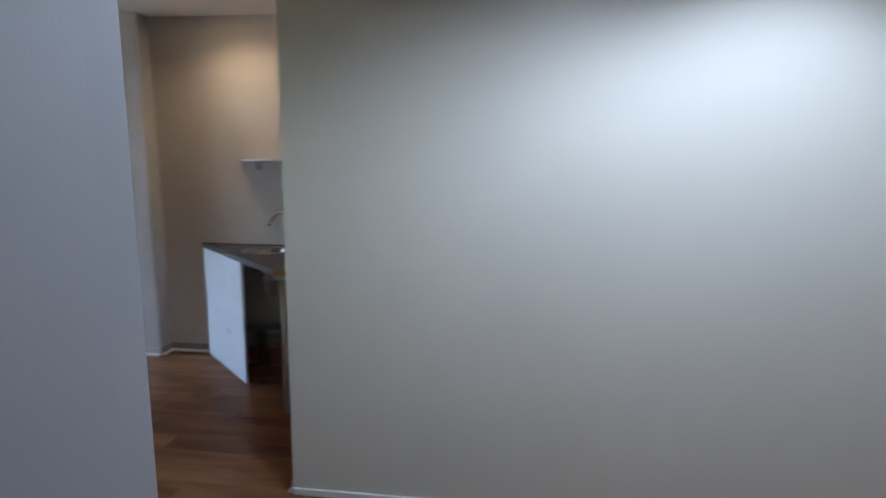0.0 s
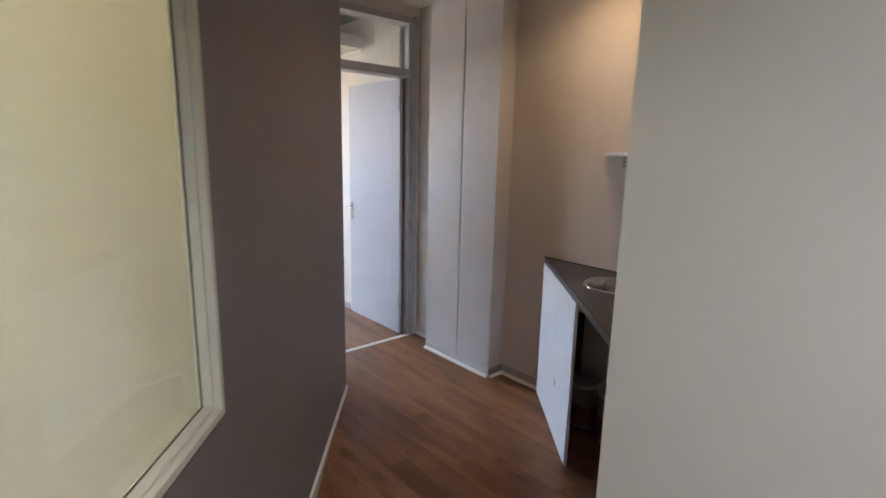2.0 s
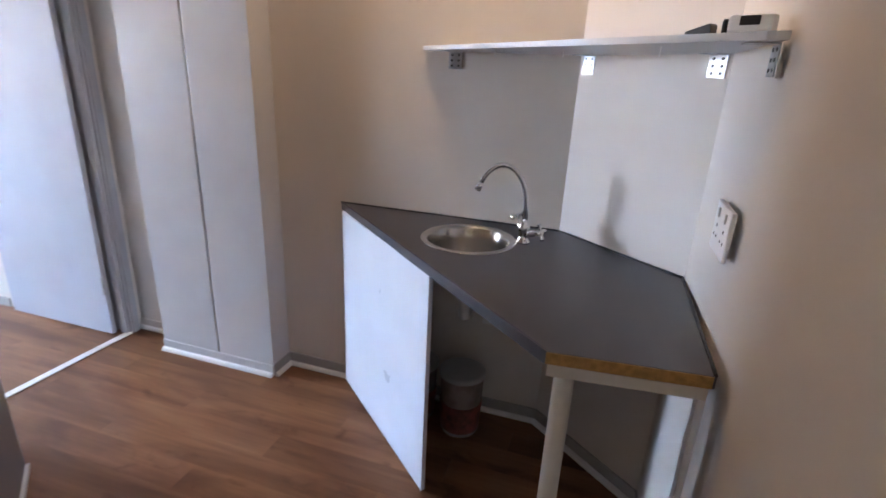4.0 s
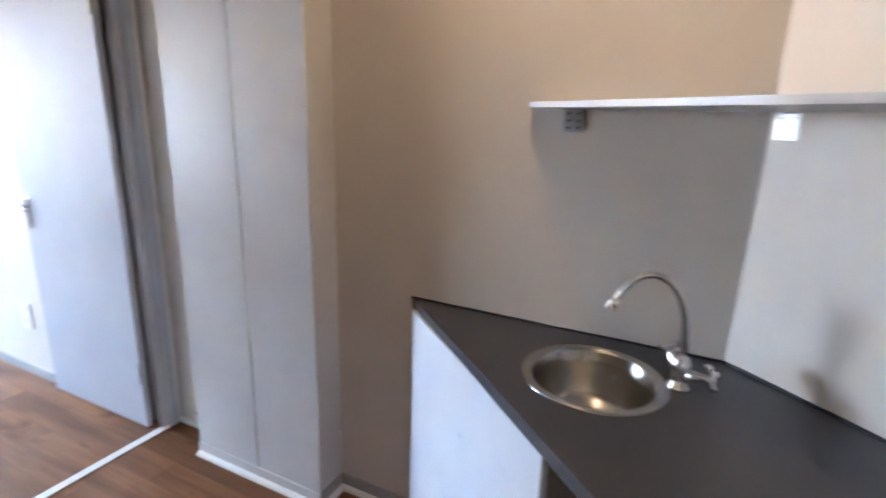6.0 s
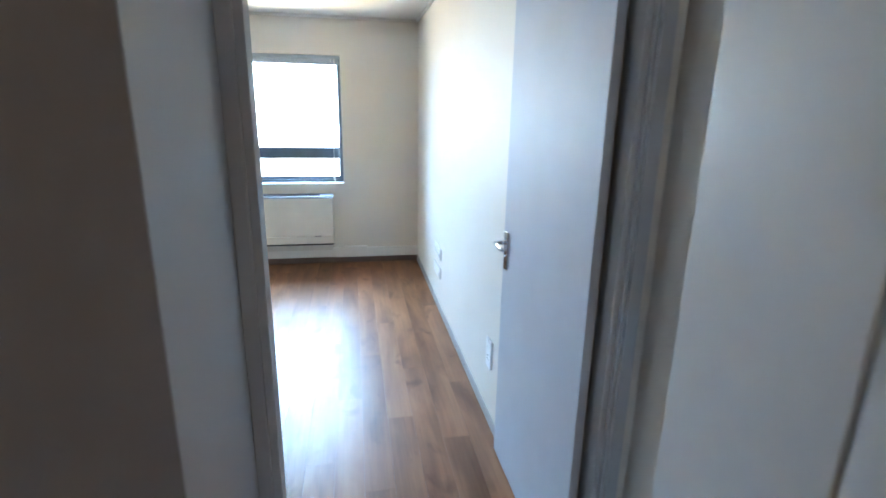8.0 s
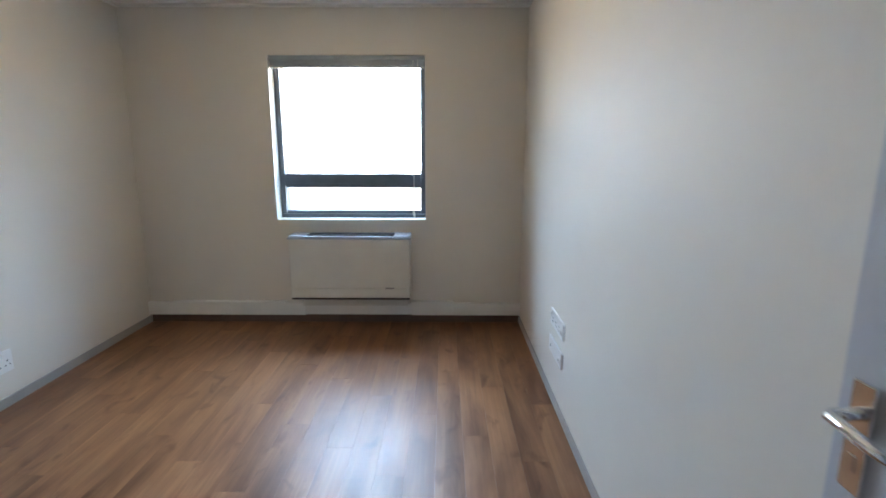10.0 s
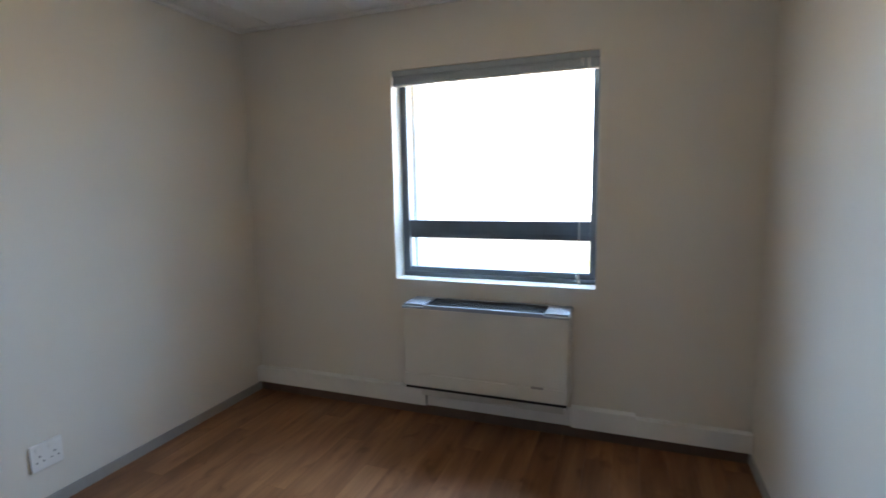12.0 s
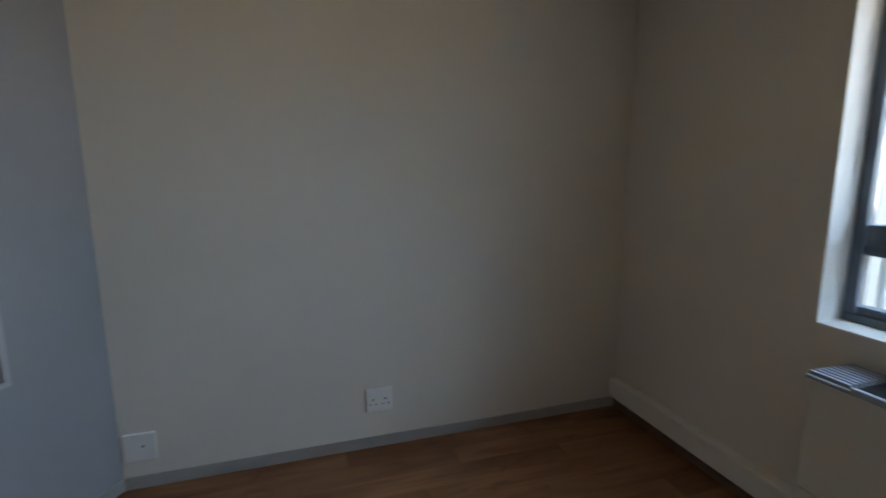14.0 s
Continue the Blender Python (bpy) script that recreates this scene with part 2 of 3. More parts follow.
def add_tube(bm, pts, r, sides=14, closed_ends=True):
    """A round bar along a line of points."""
    rings = []
    for i, p in enumerate(pts):
        p = Vector(p)
        d = (Vector(pts[min(i + 1, len(pts) - 1)]) - Vector(pts[max(i - 1, 0)])).normalized()
        side = d.cross(Vector((0, 0, 1)) if abs(d.z) < 0.9 else Vector((1, 0, 0))).normalized()
        if rings:
            side = (last - d * last.dot(d)).normalized()
        last = side
        up = d.cross(side)
        rr = r[i] if isinstance(r, (list, tuple)) else r
        rings.append([bm.verts.new(p + rr * (math.cos(a) * side + math.sin(a) * up)) for a in [2 * math.pi * k / sides for k in range(sides)]])
    fs = []
    for a, b in zip(rings, rings[1:]):
        for k in range(sides):
            fs.append(bm.faces.new((a[k], a[(k + 1) % sides], b[(k + 1) % sides], b[k])))
    if closed_ends:
        fs += [bm.faces.new(rings[0][::-1]), bm.faces.new(rings[-1])]
    bmesh.ops.recalc_face_normals(bm, faces=fs)
    for f in fs:
        f.smooth = len(f.verts) == 4
    return bm


def add_lathe(bm, prof, sides=32, at=(0, 0, 0)):
    """Turn a profile of (radius, height) round the upright axis."""
    rings = [[bm.verts.new((at[0] + r * math.cos(2 * math.pi * k / sides), at[1] + r * math.sin(2 * math.pi * k / sides), at[2] + z)) for k in range(sides)] for r, z in prof]
    for a, b in zip(rings, rings[1:]):
        for k in range(sides):
            f = bm.faces.new((a[k], a[(k + 1) % sides], b[(k + 1) % sides], b[k]))
            f.smooth = True
    return bm


def made(name, bm, mat, parent=None, m=None):
    me = bpy.data.meshes.new(name)
    bmesh.ops.recalc_face_normals(bm, faces=bm.faces[:])
    bm.to_mesh(me)
    bm.free()
    me.materials.append(mat)
    ob = new(name, me)
    if parent:
        ob.parent = parent
    if m:
        ob.matrix_basis = m
    return ob


def box(name, lo, hi, mat, bevel=0.0, parent=None):
    return made(name, add_box(bmesh.new(), lo, hi, bevel), mat, parent)


def thing(name, label, category, m=None, group=""):
    ob = new(name)
    if m:
        ob.matrix_basis = m
    return tagged(ob, label, category, group)


def structure(ob, label):
    return tagged(ob, label, kind="structure")


def wall(name, label, p0, p1, thick, z0, z1, mat, holes=()):
    """A wall whose face runs from p0 to p1 with its body to the left of that way; holes are (from, to, low, high) along it."""
    d = Vector((p1[0] - p0[0], p1[1] - p0[1], 0))
    n = d.length
    m = Matrix.Translation((*p0, 0)) @ Matrix.Rotation(math.atan2(d.y, d.x), 4, 'Z')
    bm = bmesh.new()
    x = 0.0
    for a, b, lo, hi in sorted(holes):
        if a > x:
            add_box(bm, (x, 0, z0), (a, thick, z1))
        if lo > z0:
            add_box(bm, (a, 0, z0), (b, thick, lo))
        if hi < z1:
            add_box(bm, (a, 0, hi), (b, thick, z1))
        x = b
    if x < n:
        add_box(bm, (x, 0, z0), (n, thick, z1))
    return structure(made(name, bm, mat, None, m), label)


def along(p0, p1):
    d = Vector((p1[0] - p0[0], p1[1] - p0[1], 0))
    return Matrix.Translation((*p0, 0)) @ Matrix.Rotation(math.atan2(d.y, d.x), 4, 'Z'), d.length


def skirting(name, label, p0, p1, mat, high, deep, bead=None):
    """A board along the foot of a wall, on its room side, with a rounded bead where there is one."""
    m, n = along(p0, p1)
    ob = structure(made(name, add_box(bmesh.new(), (0, -deep, 0.0), (n, -0.0005, high), 0.003), mat, None, m), label)
    if bead:
        bm = bmesh.new()
        pts = [(0, 0)] + [(-0.018 * math.cos(a), 0.018 * math.sin(a)) for a in (0, 0.4, 0.8, 1.2, 1.57)]
        lo = [bm.verts.new((0, -deep + y, z)) for y, z in pts]
        hi = [bm.verts.new((n, -deep + y, z)) for y, z in pts]
        for i in range(len(pts)):
            j = (i + 1) % len(pts)
            bm.faces.new((lo[i], lo[j], hi[j], hi[i]))
        bm.faces.new(lo)
        bm.faces.new(hi[::-1])
        b = made("bead", bm, bead, ob)
        b["label"] = "white rounded floor bead"
    return ob


# ---- plan ----
KIT_X, KIT_Y = 0.112, -2.690         # kitchenette walls
CORNER = (-1.550, -2.742)            # outer corner of the cream wall
DIAG_A, DIAG_B = (0.112, -2.275), (-0.229, -2.690)
POST = (-2.665, -2.812)              # end of the pale wall by the inner window
K = (-0.876, -0.525)                 # end of the taupe wall
JAMB_L, JAMB_R = -0.905, 0.065       # doorway, outside its frame
ROOM_L, ROOM_R, ROOM_Y = -2.950, 0.0, 3.990
BACK = (-2.950, 1.520)
H_HALL, H_ROOM = 2.60, 2.372

# walls of the hall and kitchenette
wall("wall_cream", "cream painted lobby wall with a soft sheen", (CORNER[0], -6.5), (CORNER[0], CORNER[1]), -0.12, -0.02, H_HALL, CREAM)
wall("wall_kitchen_south", "greige painted wall behind the counter's end", (CORNER[0] + 0.001, CORNER[1]), DIAG_B, -0.12, -0.02, H_HALL, KITCHEN)
wall("wall_kitchen_corner", "greige painted slanted wall behind the sink corner", DIAG_B, DIAG_A, -0.12, -0.02, H_HALL, KITCHEN)
wall("wall_kitchen_east", "greige painted wall behind the sink", DIAG_A, (KIT_X, 0.0), -0.12, -0.02, H_HALL, KITCHEN)
wall("wall_lobby_back", "plain cream lobby wall", (-5.5, -6.5), (CORNER[0], -6.5), -0.12, -0.02, H_HALL, CREAM)
wall("wall_lobby_west", "plain cream lobby wall", (-5.5, -0.5), (-5.5, -6.5), -0.12, -0.02, H_HALL, CREAM)

ux, uy = K[0] - POST[0], K[1] - POST[1]
un = math.hypot(ux, uy)
ux, uy = ux / un, uy / un
nx, ny = uy, -ux                      # towards the hall
TA = (POST[0] - 0.035 * nx, POST[1] - 0.035 * ny)
WIN_FROM, WIN_TO, WIN_LO, WIN_HI = 0.022, 0.988, 0.902, 2.22
wall("wall_taupe", "taupe painted wall beside the passage with an inner window", TA, K, 0.11, -0.02, H_HALL, TAUPE, [(WIN_FROM, WIN_TO, WIN_LO, WIN_HI)])
# pale wall that ends at the post, running off square to the taupe wall
PIER = (-2.800, -3.042)              # outer corner of the pale wall
BACKED = (PIER[0] - 0.05 * nx, PIER[1] - 0.05 * ny)
END = (PIER[0] - 3.4 * nx, PIER[1] - 3.4 * ny)
bm = add_prism(bmesh.new(), [PIER, POST, (POST[0] - 0.05 * nx, POST[1] - 0.05 * ny), BACKED], -0.02, H_HALL)
structure(made("wall_pier", bm, GREYBLUE), "pale grey painted wall end beside the inner window")
wall("wall_pale", "pale grey painted lobby wall", END, BACKED, 0.02, -0.02, H_HALL, GREYBLUE)
# return of the taupe wall to the doorway
wall("wall_return", "short pale wall beside the door frame", (K[0], K[1] + 0.004), (JAMB_L - 0.0, -0.005), 0.10, -0.02, H_HALL, GREYBLUE)

# doorway wall with transom light above the door
wall("wall_door", "greige wall round the doorway with a glazed light above", (JAMB_L - 0.1, 0.0), (KIT_X + 0.12, 0.0), 0.11, -0.02, H_HALL, KITCHEN, [(0.1, JAMB_R - JAMB_L + 0.1, -0.02, 2.52)])

# walls of the office
wall("wall_office_east", "greige painted office wall with a soft sheen", (ROOM_R, ROOM_Y), (ROOM_R, 0.112), 0.30, -0.02, H_HALL + 0.02, OFFICE)
WX0, WX1, WZ0, WZ1 = -1.897, -0.742, 0.820, 2.031
wall("wall_window", "greige painted outer wall with a deep window opening", (ROOM_L - 0.3, ROOM_Y), (ROOM_R + 0.3, ROOM_Y), 0.30, -0.3, 2.9, OFFICE, [(WX0 - ROOM_L + 0.3, WX1 - ROOM_L + 0.3, WZ0, WZ1)])
wall("wall_office_west", "greige painted office wall", BACK, (ROOM_L, ROOM_Y), 0.12, -0.02, H_ROOM, OFFICE)
bwx, bwn = along((JAMB_L, 0.112), BACK)
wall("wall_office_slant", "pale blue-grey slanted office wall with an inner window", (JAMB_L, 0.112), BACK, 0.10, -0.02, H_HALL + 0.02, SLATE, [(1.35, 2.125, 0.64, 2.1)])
wall("wall_side_office", "plain pale yellow wall of the side office", (-3.3, 1.55), (-3.3, -2.4), -0.12, -0.02, H_HALL, YELLOW)

# ceilings
bm = add_box(bmesh.new(), (-5.6, -6.6, H_HALL), (0.3, 0.11, H_HALL + 0.1))
structure(made("ceiling_hall", bm, CEILING), "white textured ceiling of lobby and kitchenette")
bm = add_box(bmesh.new(), (-3.1, 0.62, H_ROOM), (0.3, 4.24, H_ROOM + 0.1))
for gx in (-2.7, -2.1, -1.5, -0.9, -0.3):
    add_box(bm, (gx - 0.010, 0.64, H_ROOM - 0.003), (gx + 0.010, ROOM_Y, H_ROOM - 0.0005))
for gy in (0.75, 1.95, 3.15):
    add_box(bm, (ROOM_L, gy - 0.010, H_ROOM - 0.0035), (ROOM_R, gy + 0.010, H_ROOM - 0.0007))
structure(made("ceiling_office", bm, CEILING), "white board ceiling of the office with thin joints")
bm = add_box(bmesh.new(), (-3.3, 0.115, H_HALL + 0.02), (0.3, 4.24, H_HALL + 0.1))
structure(made("ceiling_void", bm, CEILING), "plain slab over the office ceiling")
bm = add_box(bmesh.new(), (ROOM_L, ROOM_Y - 0.022, H_ROOM - 0.022), (ROOM_R, ROOM_Y - 0.0005, H_ROOM - 0.0005), 0.004)
add_box(bm, (ROOM_R - 0.022, 0.64, H_ROOM - 0.022), (ROOM_R - 0.0005, ROOM_Y - 0.023, H_ROOM - 0.0006), 0.004)
add_box(bm, (ROOM_L + 0.0005, BACK[1], H_ROOM - 0.022), (ROOM_L + 0.022, ROOM_Y - 0.023, H_ROOM - 0.0006), 0.004)
structure(made("trim", bm, WHITE), "thin white ceiling edge trim")

# boxed duct with a groove between its two boards
bm = bmesh.new()
add_box(bm, (-0.026, -0.660, 0.0), (KIT_X - 0.001, -0.308, H_HALL - 0.002), 0.003)
add_box(bm, (-0.026, -0.995, 0.0), (KIT_X - 0.001, -0.672, H_HALL - 0.002), 0.003)
add_box(bm, (-0.012, -0.673, 0.0), (KIT_X - 0.002, -0.659, H_HALL - 0.003))
structure(made("duct_boxing", bm, DUCT), "pale painted floor-to-ceiling duct boxing of two boards")

# skirtings
skirting("baseboard_duct", "grey skirting with white bead at the duct", (-0.027, -0.308), (-0.027, -0.995), DUCT, 0.06, 0.006, WHITE)
skirting("baseboard_duct_side", "grey skirting with white bead at the duct's side", (-0.026, -0.996), (KIT_X, -0.996), SKIRT, 0.065, 0.008, WHITE)
skirting("baseboard_kitchen_east", "grey skirting with white bead", (KIT_X, -1.0), DIAG_A, SKIRT, 0.065, 0.010, WHITE)
skirting("baseboard_kitchen_corner", "grey skirting with white bead", DIAG_A, DIAG_B, SKIRT, 0.065, 0.010, WHITE)
skirting("baseboard_kitchen_south", "grey skirting with white bead", DIAG_B, CORNER, SKIRT, 0.065, 0.010, WHITE)
skirting("baseboard_door", "grey skirting by the door frame", (KIT_X, 0.0), (KIT_X, -0.307), KITCHEN, 0.06, 0.008, WHITE)
skirting("baseboard_cream", "white skirting along the cream wall", (CORNER[0], CORNER[1]), (CORNER[0], -6.4), WHITE, 0.032, 0.012)
skirting("baseboard_taupe", "thin white bead along the taupe wall", TA, K, WHITE, 0.022, 0.014)
skirting("baseboard_office_east", "grey office skirting", (ROOM_R, ROOM_Y), (ROOM_R, 0.9), SKIRT, 0.055, 0.010)
skirting("baseboard_office_west", "grey office skirting", BACK, (ROOM_L, ROOM_Y), SKIRT, 0.055, 0.010)
skirting("baseboard_office_window", "dark brown floor strip under the trunking", (ROOM_L, ROOM_Y), (ROOM_R, ROOM_Y), BROWN, 0.065, 0.016)
skirting("baseboard_office_slant", "grey office skirting", (JAMB_L, 0.112), BACK, SKIRT, 0.055, 0.010)

# white trunking along the window wall
bm = add_box(bmesh.new(), (ROOM_L + 0.001, ROOM_Y - 0.045, 0.052), (-1.70, ROOM_Y - 0.0005, 0.152), 0.004)
add_box(bm, (-1.70, ROOM_Y - 0.030, 0.052), (-0.855, ROOM_Y - 0.0006, 0.148), 0.004)
add_box(bm, (-0.855, ROOM_Y - 0.045, 0.052), (ROOM_R - 0.001, ROOM_Y - 0.0005, 0.147), 0.004)
add_box(bm, (-2.75, ROOM_Y - 0.050, 0.140), (-1.86, ROOM_Y - 0.001, 0.162), 0.004)
add_box(bm, (-0.86, ROOM_Y - 0.050, 0.064), (-0.53, ROOM_Y - 0.001, 0.166), 0.006)
trunking = made("cable_trunking", bm, WHITE)
trunking.location.z = 0.014
tagged(trunking, "white plastic cable trunking along the foot of the wall", "trunking")


# ---- doorway ----
def profile_jamb(bm, x0, x1, z0, z1):
    add_box(bm, (x0, -0.012, z0), (x1, 0.122, z1), 0.004)


frame_top = 2.52
bm = bmesh.new()
profile_jamb(bm, JAMB_L, JAMB_L + 0.035, 0, frame_top)
add_box(bm, (JAMB_L + 0.034, 0.0, 0.0), (JAMB_L + 0.055, 0.062, frame_top - 0.03), 0.003)
profile_jamb(bm, 0.030, JAMB_R, 0, frame_top)
add_box(bm, (0.012, 0.0, 0.0), (0.031, 0.050, frame_top - 0.03), 0.003)
add_box(bm, (0.040, -0.022, 0.0), (JAMB_R + 0.012, -0.011, frame_top + 0.01), 0.003)
profile_jamb(bm, JAMB_L + 0.0351, 0.0299, 2.475, frame_top)
add_box(bm, (JAMB_L + 0.0351, -0.010, 2.088), (0.0299, 0.118, 2.150), 0.004)
door_frame = structure(made("door_1_frame", bm, FRAME), "grey enamelled metal door frame with a glazed top light")
tl = box("transom_pane", (JAMB_L + 0.036, 0.05, 2.151), (0.029, 0.056, 2.474), GLASS)
structure(tl, "clear glass pane above the door")
tl.visible_shadow = False

# open door, hinged on the frame's east side and swung into the office
door = thing("door", "pale grey painted flush door standing open against the wall", "door", pose(-0.030, 0.058, 0, 0, 0, 90.4))
bm = add_box(bmesh.new(), (0, -0.027, 0.008), (0.765, 0.0, 2.080), 0.002)
made("leaf", bm, DOOR, door)
bm = bmesh.new()
add_box(bm, (0.700, 0.0005, 0.905), (0.738, 0.008, 1.065), 0.003)
add_tube(bm, [(0.719, 0.004, 1.020), (0.719, 0.045, 1.020), (0.714, 0.052, 1.020), (0.640, 0.054, 1.015), (0.615, 0.050, 1.013)], [0.009, 0.009, 0.009, 0.008, 0.006])
add_box(bm, (0.714, 0.007, 0.935), (0.724, 0.0095, 0.960), 0.001)
h = made("handle", bm, CHROME, door)
h["label"] = "chrome lever handle on a long plate"
bm = bmesh.new()
for hz in (0.25, 1.85):
    add_tube(bm, [(-0.004, 0.006, hz), (-0.004, 0.006, hz + 0.1)], 0.007)
    add_box(bm, (0.0, -0.004, hz), (0.002, 0.002, hz + 0.1))
made("hinge", bm, GALV, door)
# threshold strip
bm = add_box(bmesh.new(), (JAMB_L + 0.03, -0.020, 0.0), (0.03, 0.020, 0.005), 0.002)
structure(made("threshold_strip", bm, WHITE), "pale metal threshold strip across the doorway")


# ---- inner windows ----
GASKET = material("olive_grey_gasket", (0.13, 0.12, 0.08), 0.6, scale=9, vary=0.08, bump=0.03)


def inner_window(name, label, m, a, b, lo, hi, face, depth, mat):
    """A beaded frame lying on the wall's face with a clear pane; face is the side of the room that looks at it."""
    bm = bmesh.new()
    w = 0.021
    for (x0, x1, z0, z1) in ((a, b, lo, lo + w), (a, b, hi - w, hi), (a, a + w, lo + w, hi - w), (b - w, b, lo + w, hi - w)):
        add_box(bm, (x0, face * 0.012, z0), (x1, -face * 0.10, z1), 0.003)
    v = 0.010
    for (x0, x1, z0, z1) in ((a + w, b - w, lo + w, lo + w + v), (a + w, b - w, hi - w - v, hi - w), (a + w, a + w + v, lo + w + v, hi - w - v), (b - w - v, b - w, lo + w + v, hi - w - v)):
        add_box(bm, (x0, -face * 0.004, z0), (x1, -face * 0.03, z1), 0.004)
    ob = structure(made(name, bm, mat, None, m), label)
    bm = bmesh.new()
    g, s = w + v, 0.0035
    for (x0, x1, z0, z1) in ((a + g, b - g, lo + g, lo + g + s), (a + g, b - g, hi - g - s, hi - g), (a + g, a + g + s, lo + g + s, hi - g - s), (b - g - s, b - g, lo + g + s, hi - g - s)):
        add_box(bm, (x0, -face * 0.0285, z0), (x1, -face * 0.031, z1))
    made("gasket", bm, GASKET, ob)["label"] = "dark glazing gasket"
    p = made("pane", add_box(bmesh.new(), (a + w, -face * 0.032, lo + w), (b - w, -face * 0.038, hi - w)), DULL_GLASS, ob)
    p["label"] = "clear glass pane"
    p.visible_shadow = False
    return ob


CREAMTRIM = material("cream_gloss_trim", (0.66, 0.64, 0.52), 0.4, scale=9, vary=0.02, bump=0.03)
ma, _ = along(TA, K)
inner_window("window_2", "cream painted inner window frame with a clear pane", ma, WIN_FROM, WIN_TO, WIN_LO, WIN_HI, -1, 0.1, CREAMTRIM)
inner_window("window_3", "grey painted inner window frame in the slanted wall", bwx, 1.35, 2.125, 0.64, 2.1, -1, 0.1, FRAME)

BLINDCLOTH = material("cream_blind_cloth", (0.74, 0.72, 0.61), 0.75, scale=2.0, vary=0.03, bump=0.15, bump_scale=300)
cloth_nodes = BLINDCLOTH.node_tree
thin = cloth_nodes.nodes.new("ShaderNodeBsdfTranslucent")
thin.inputs["Color"].default_value = (0.75, 0.72, 0.58, 1)
blend = cloth_nodes.nodes.new("ShaderNodeMixShader")
blend.inputs[0].default_value = 0.4
cloth_nodes.links.new(cloth_nodes.nodes["Principled BSDF"].outputs[0], blend.inputs[1])
cloth_nodes.links.new(thin.outputs[0], blend.inputs[2])
cloth_nodes.links.new(blend.outputs[0], cloth_nodes.nodes["Material Output"].inputs[0])
roller = thing("roller_blind", "cream roller blind let down behind the inner window", "blind", ma)
made("cloth", add_box(bmesh.new(), (WIN_FROM + 0.022, 0.046, WIN_LO + 0.022), (WIN_TO - 0.022, 0.0475, WIN_HI - 0.09)), BLINDCLOTH, roller)
made("tube", add_tube(bmesh.new(), [(WIN_FROM + 0.022, 0.068, WIN_HI - 0.075), (WIN_TO - 0.022, 0.068, WIN_HI - 0.075)], 0.020), BLINDCLOTH, roller)

# inside of the side office, seen through the inner window
bm = add_prism(bmesh.new(), [(-2.55, -2.75), (-0.90, -0.55), (-0.92, -0.02), (-3.05, 1.50), (-3.28, 1.50), (-3.28, -2.2)], 0.001, 0.006)
structure(made("floor_side_office", bm, CARPET), "khaki carpet of the side office")
bm = add_box(bmesh.new(), (0.03, 0.102, 0.0), (1.33, 0.11, 2.59))
add_box(bm, (1.33, 0.102, 0.0), (2.13, 0.11, 0.62))
add_box(bm, (1.33, 0.102, 2.12), (2.13, 0.11, 2.59))
add_box(bm, (2.13, 0.102, 0.0), (2.42, 0.11, 2.59))
structure(made("wall_side_office_lining", bm, YELLOW, None, bwx), "pale yellow wall of the side office")


# ---- window ----
win = structure(new("window_1"), "dark aluminium office window with a fixed upper and a low opening pane")
yF, yB = ROOM_Y + 0.115, ROOM_Y + 0.165
bm = bmesh.new()
fw = 0.045
for (x0, x1, z0, z1) in ((WX0, WX1, WZ0, WZ0 + 0.035), (WX0, WX1, WZ1 - 0.04, WZ1), (WX0, WX0 + fw, WZ0 + 0.035, WZ1 - 0.04), (WX1 - fw, WX1, WZ0 + 0.035, WZ1 - 0.04), (WX0 + fw, WX1 - fw, 1.093, 1.170)):
    add_box(bm, (x0 + 0.001, yF, z0 + 0.001), (x1 - 0.001, yB, z1 - 0.001), 0.003)
add_box(bm, (WX0 + fw, yF + 0.012, 1.062), (WX1 - fw, yB + 0.01, 1.0935), 0.003)
add_box(bm, (WX0 + fw, yF + 0.012, WZ0 + 0.036), (WX1 - fw, yB + 0.01, WZ0 + 0.062), 0.003)
for hx in (-1.62, -0.98):
    add_box(bm, (hx - 0.05, yF - 0.010, 1.160), (hx + 0.05, yF + 0.001, 1.170), 0.002)
made("frame", bm, ALU_HAZED, win)
for z0, z1 in ((1.170, WZ1 - 0.04), (WZ0 + 0.06, 1.064)):
    p = box("pane", (WX0 + fw, ROOM_Y + 0.145, z0), (WX1 - fw, ROOM_Y + 0.151, z1), GLASS, 0, win)
    p.visible_shadow = False
bm = add_box(bmesh.new(), (WX0 + 0.001, ROOM_Y - 0.004, WZ0 - 0.001), (WX1 - 0.001, yF, WZ0 + 0.006), 0.002)
add_box(bm, (WX0, ROOM_Y - 0.003, WZ0 + 0.006), (WX0 + 0.005, yF, WZ1), 0.001)
add_box(bm, (WX1 - 0.005, ROOM_Y - 0.003, WZ0 + 0.006), (WX1, yF, WZ1), 0.001)
sill = made("sill", bm, WHITE, win)
sill["label"] = "white painted sill and reveal"
# outer fin beside the window
box_fin = box("facade_fin", (-2.22, 4.295, -1.0), (WX0 + 0.020, 4.44, 3.0), PLASTER, 0.004)
structure(box_fin, "pale plastered fin outside the window")

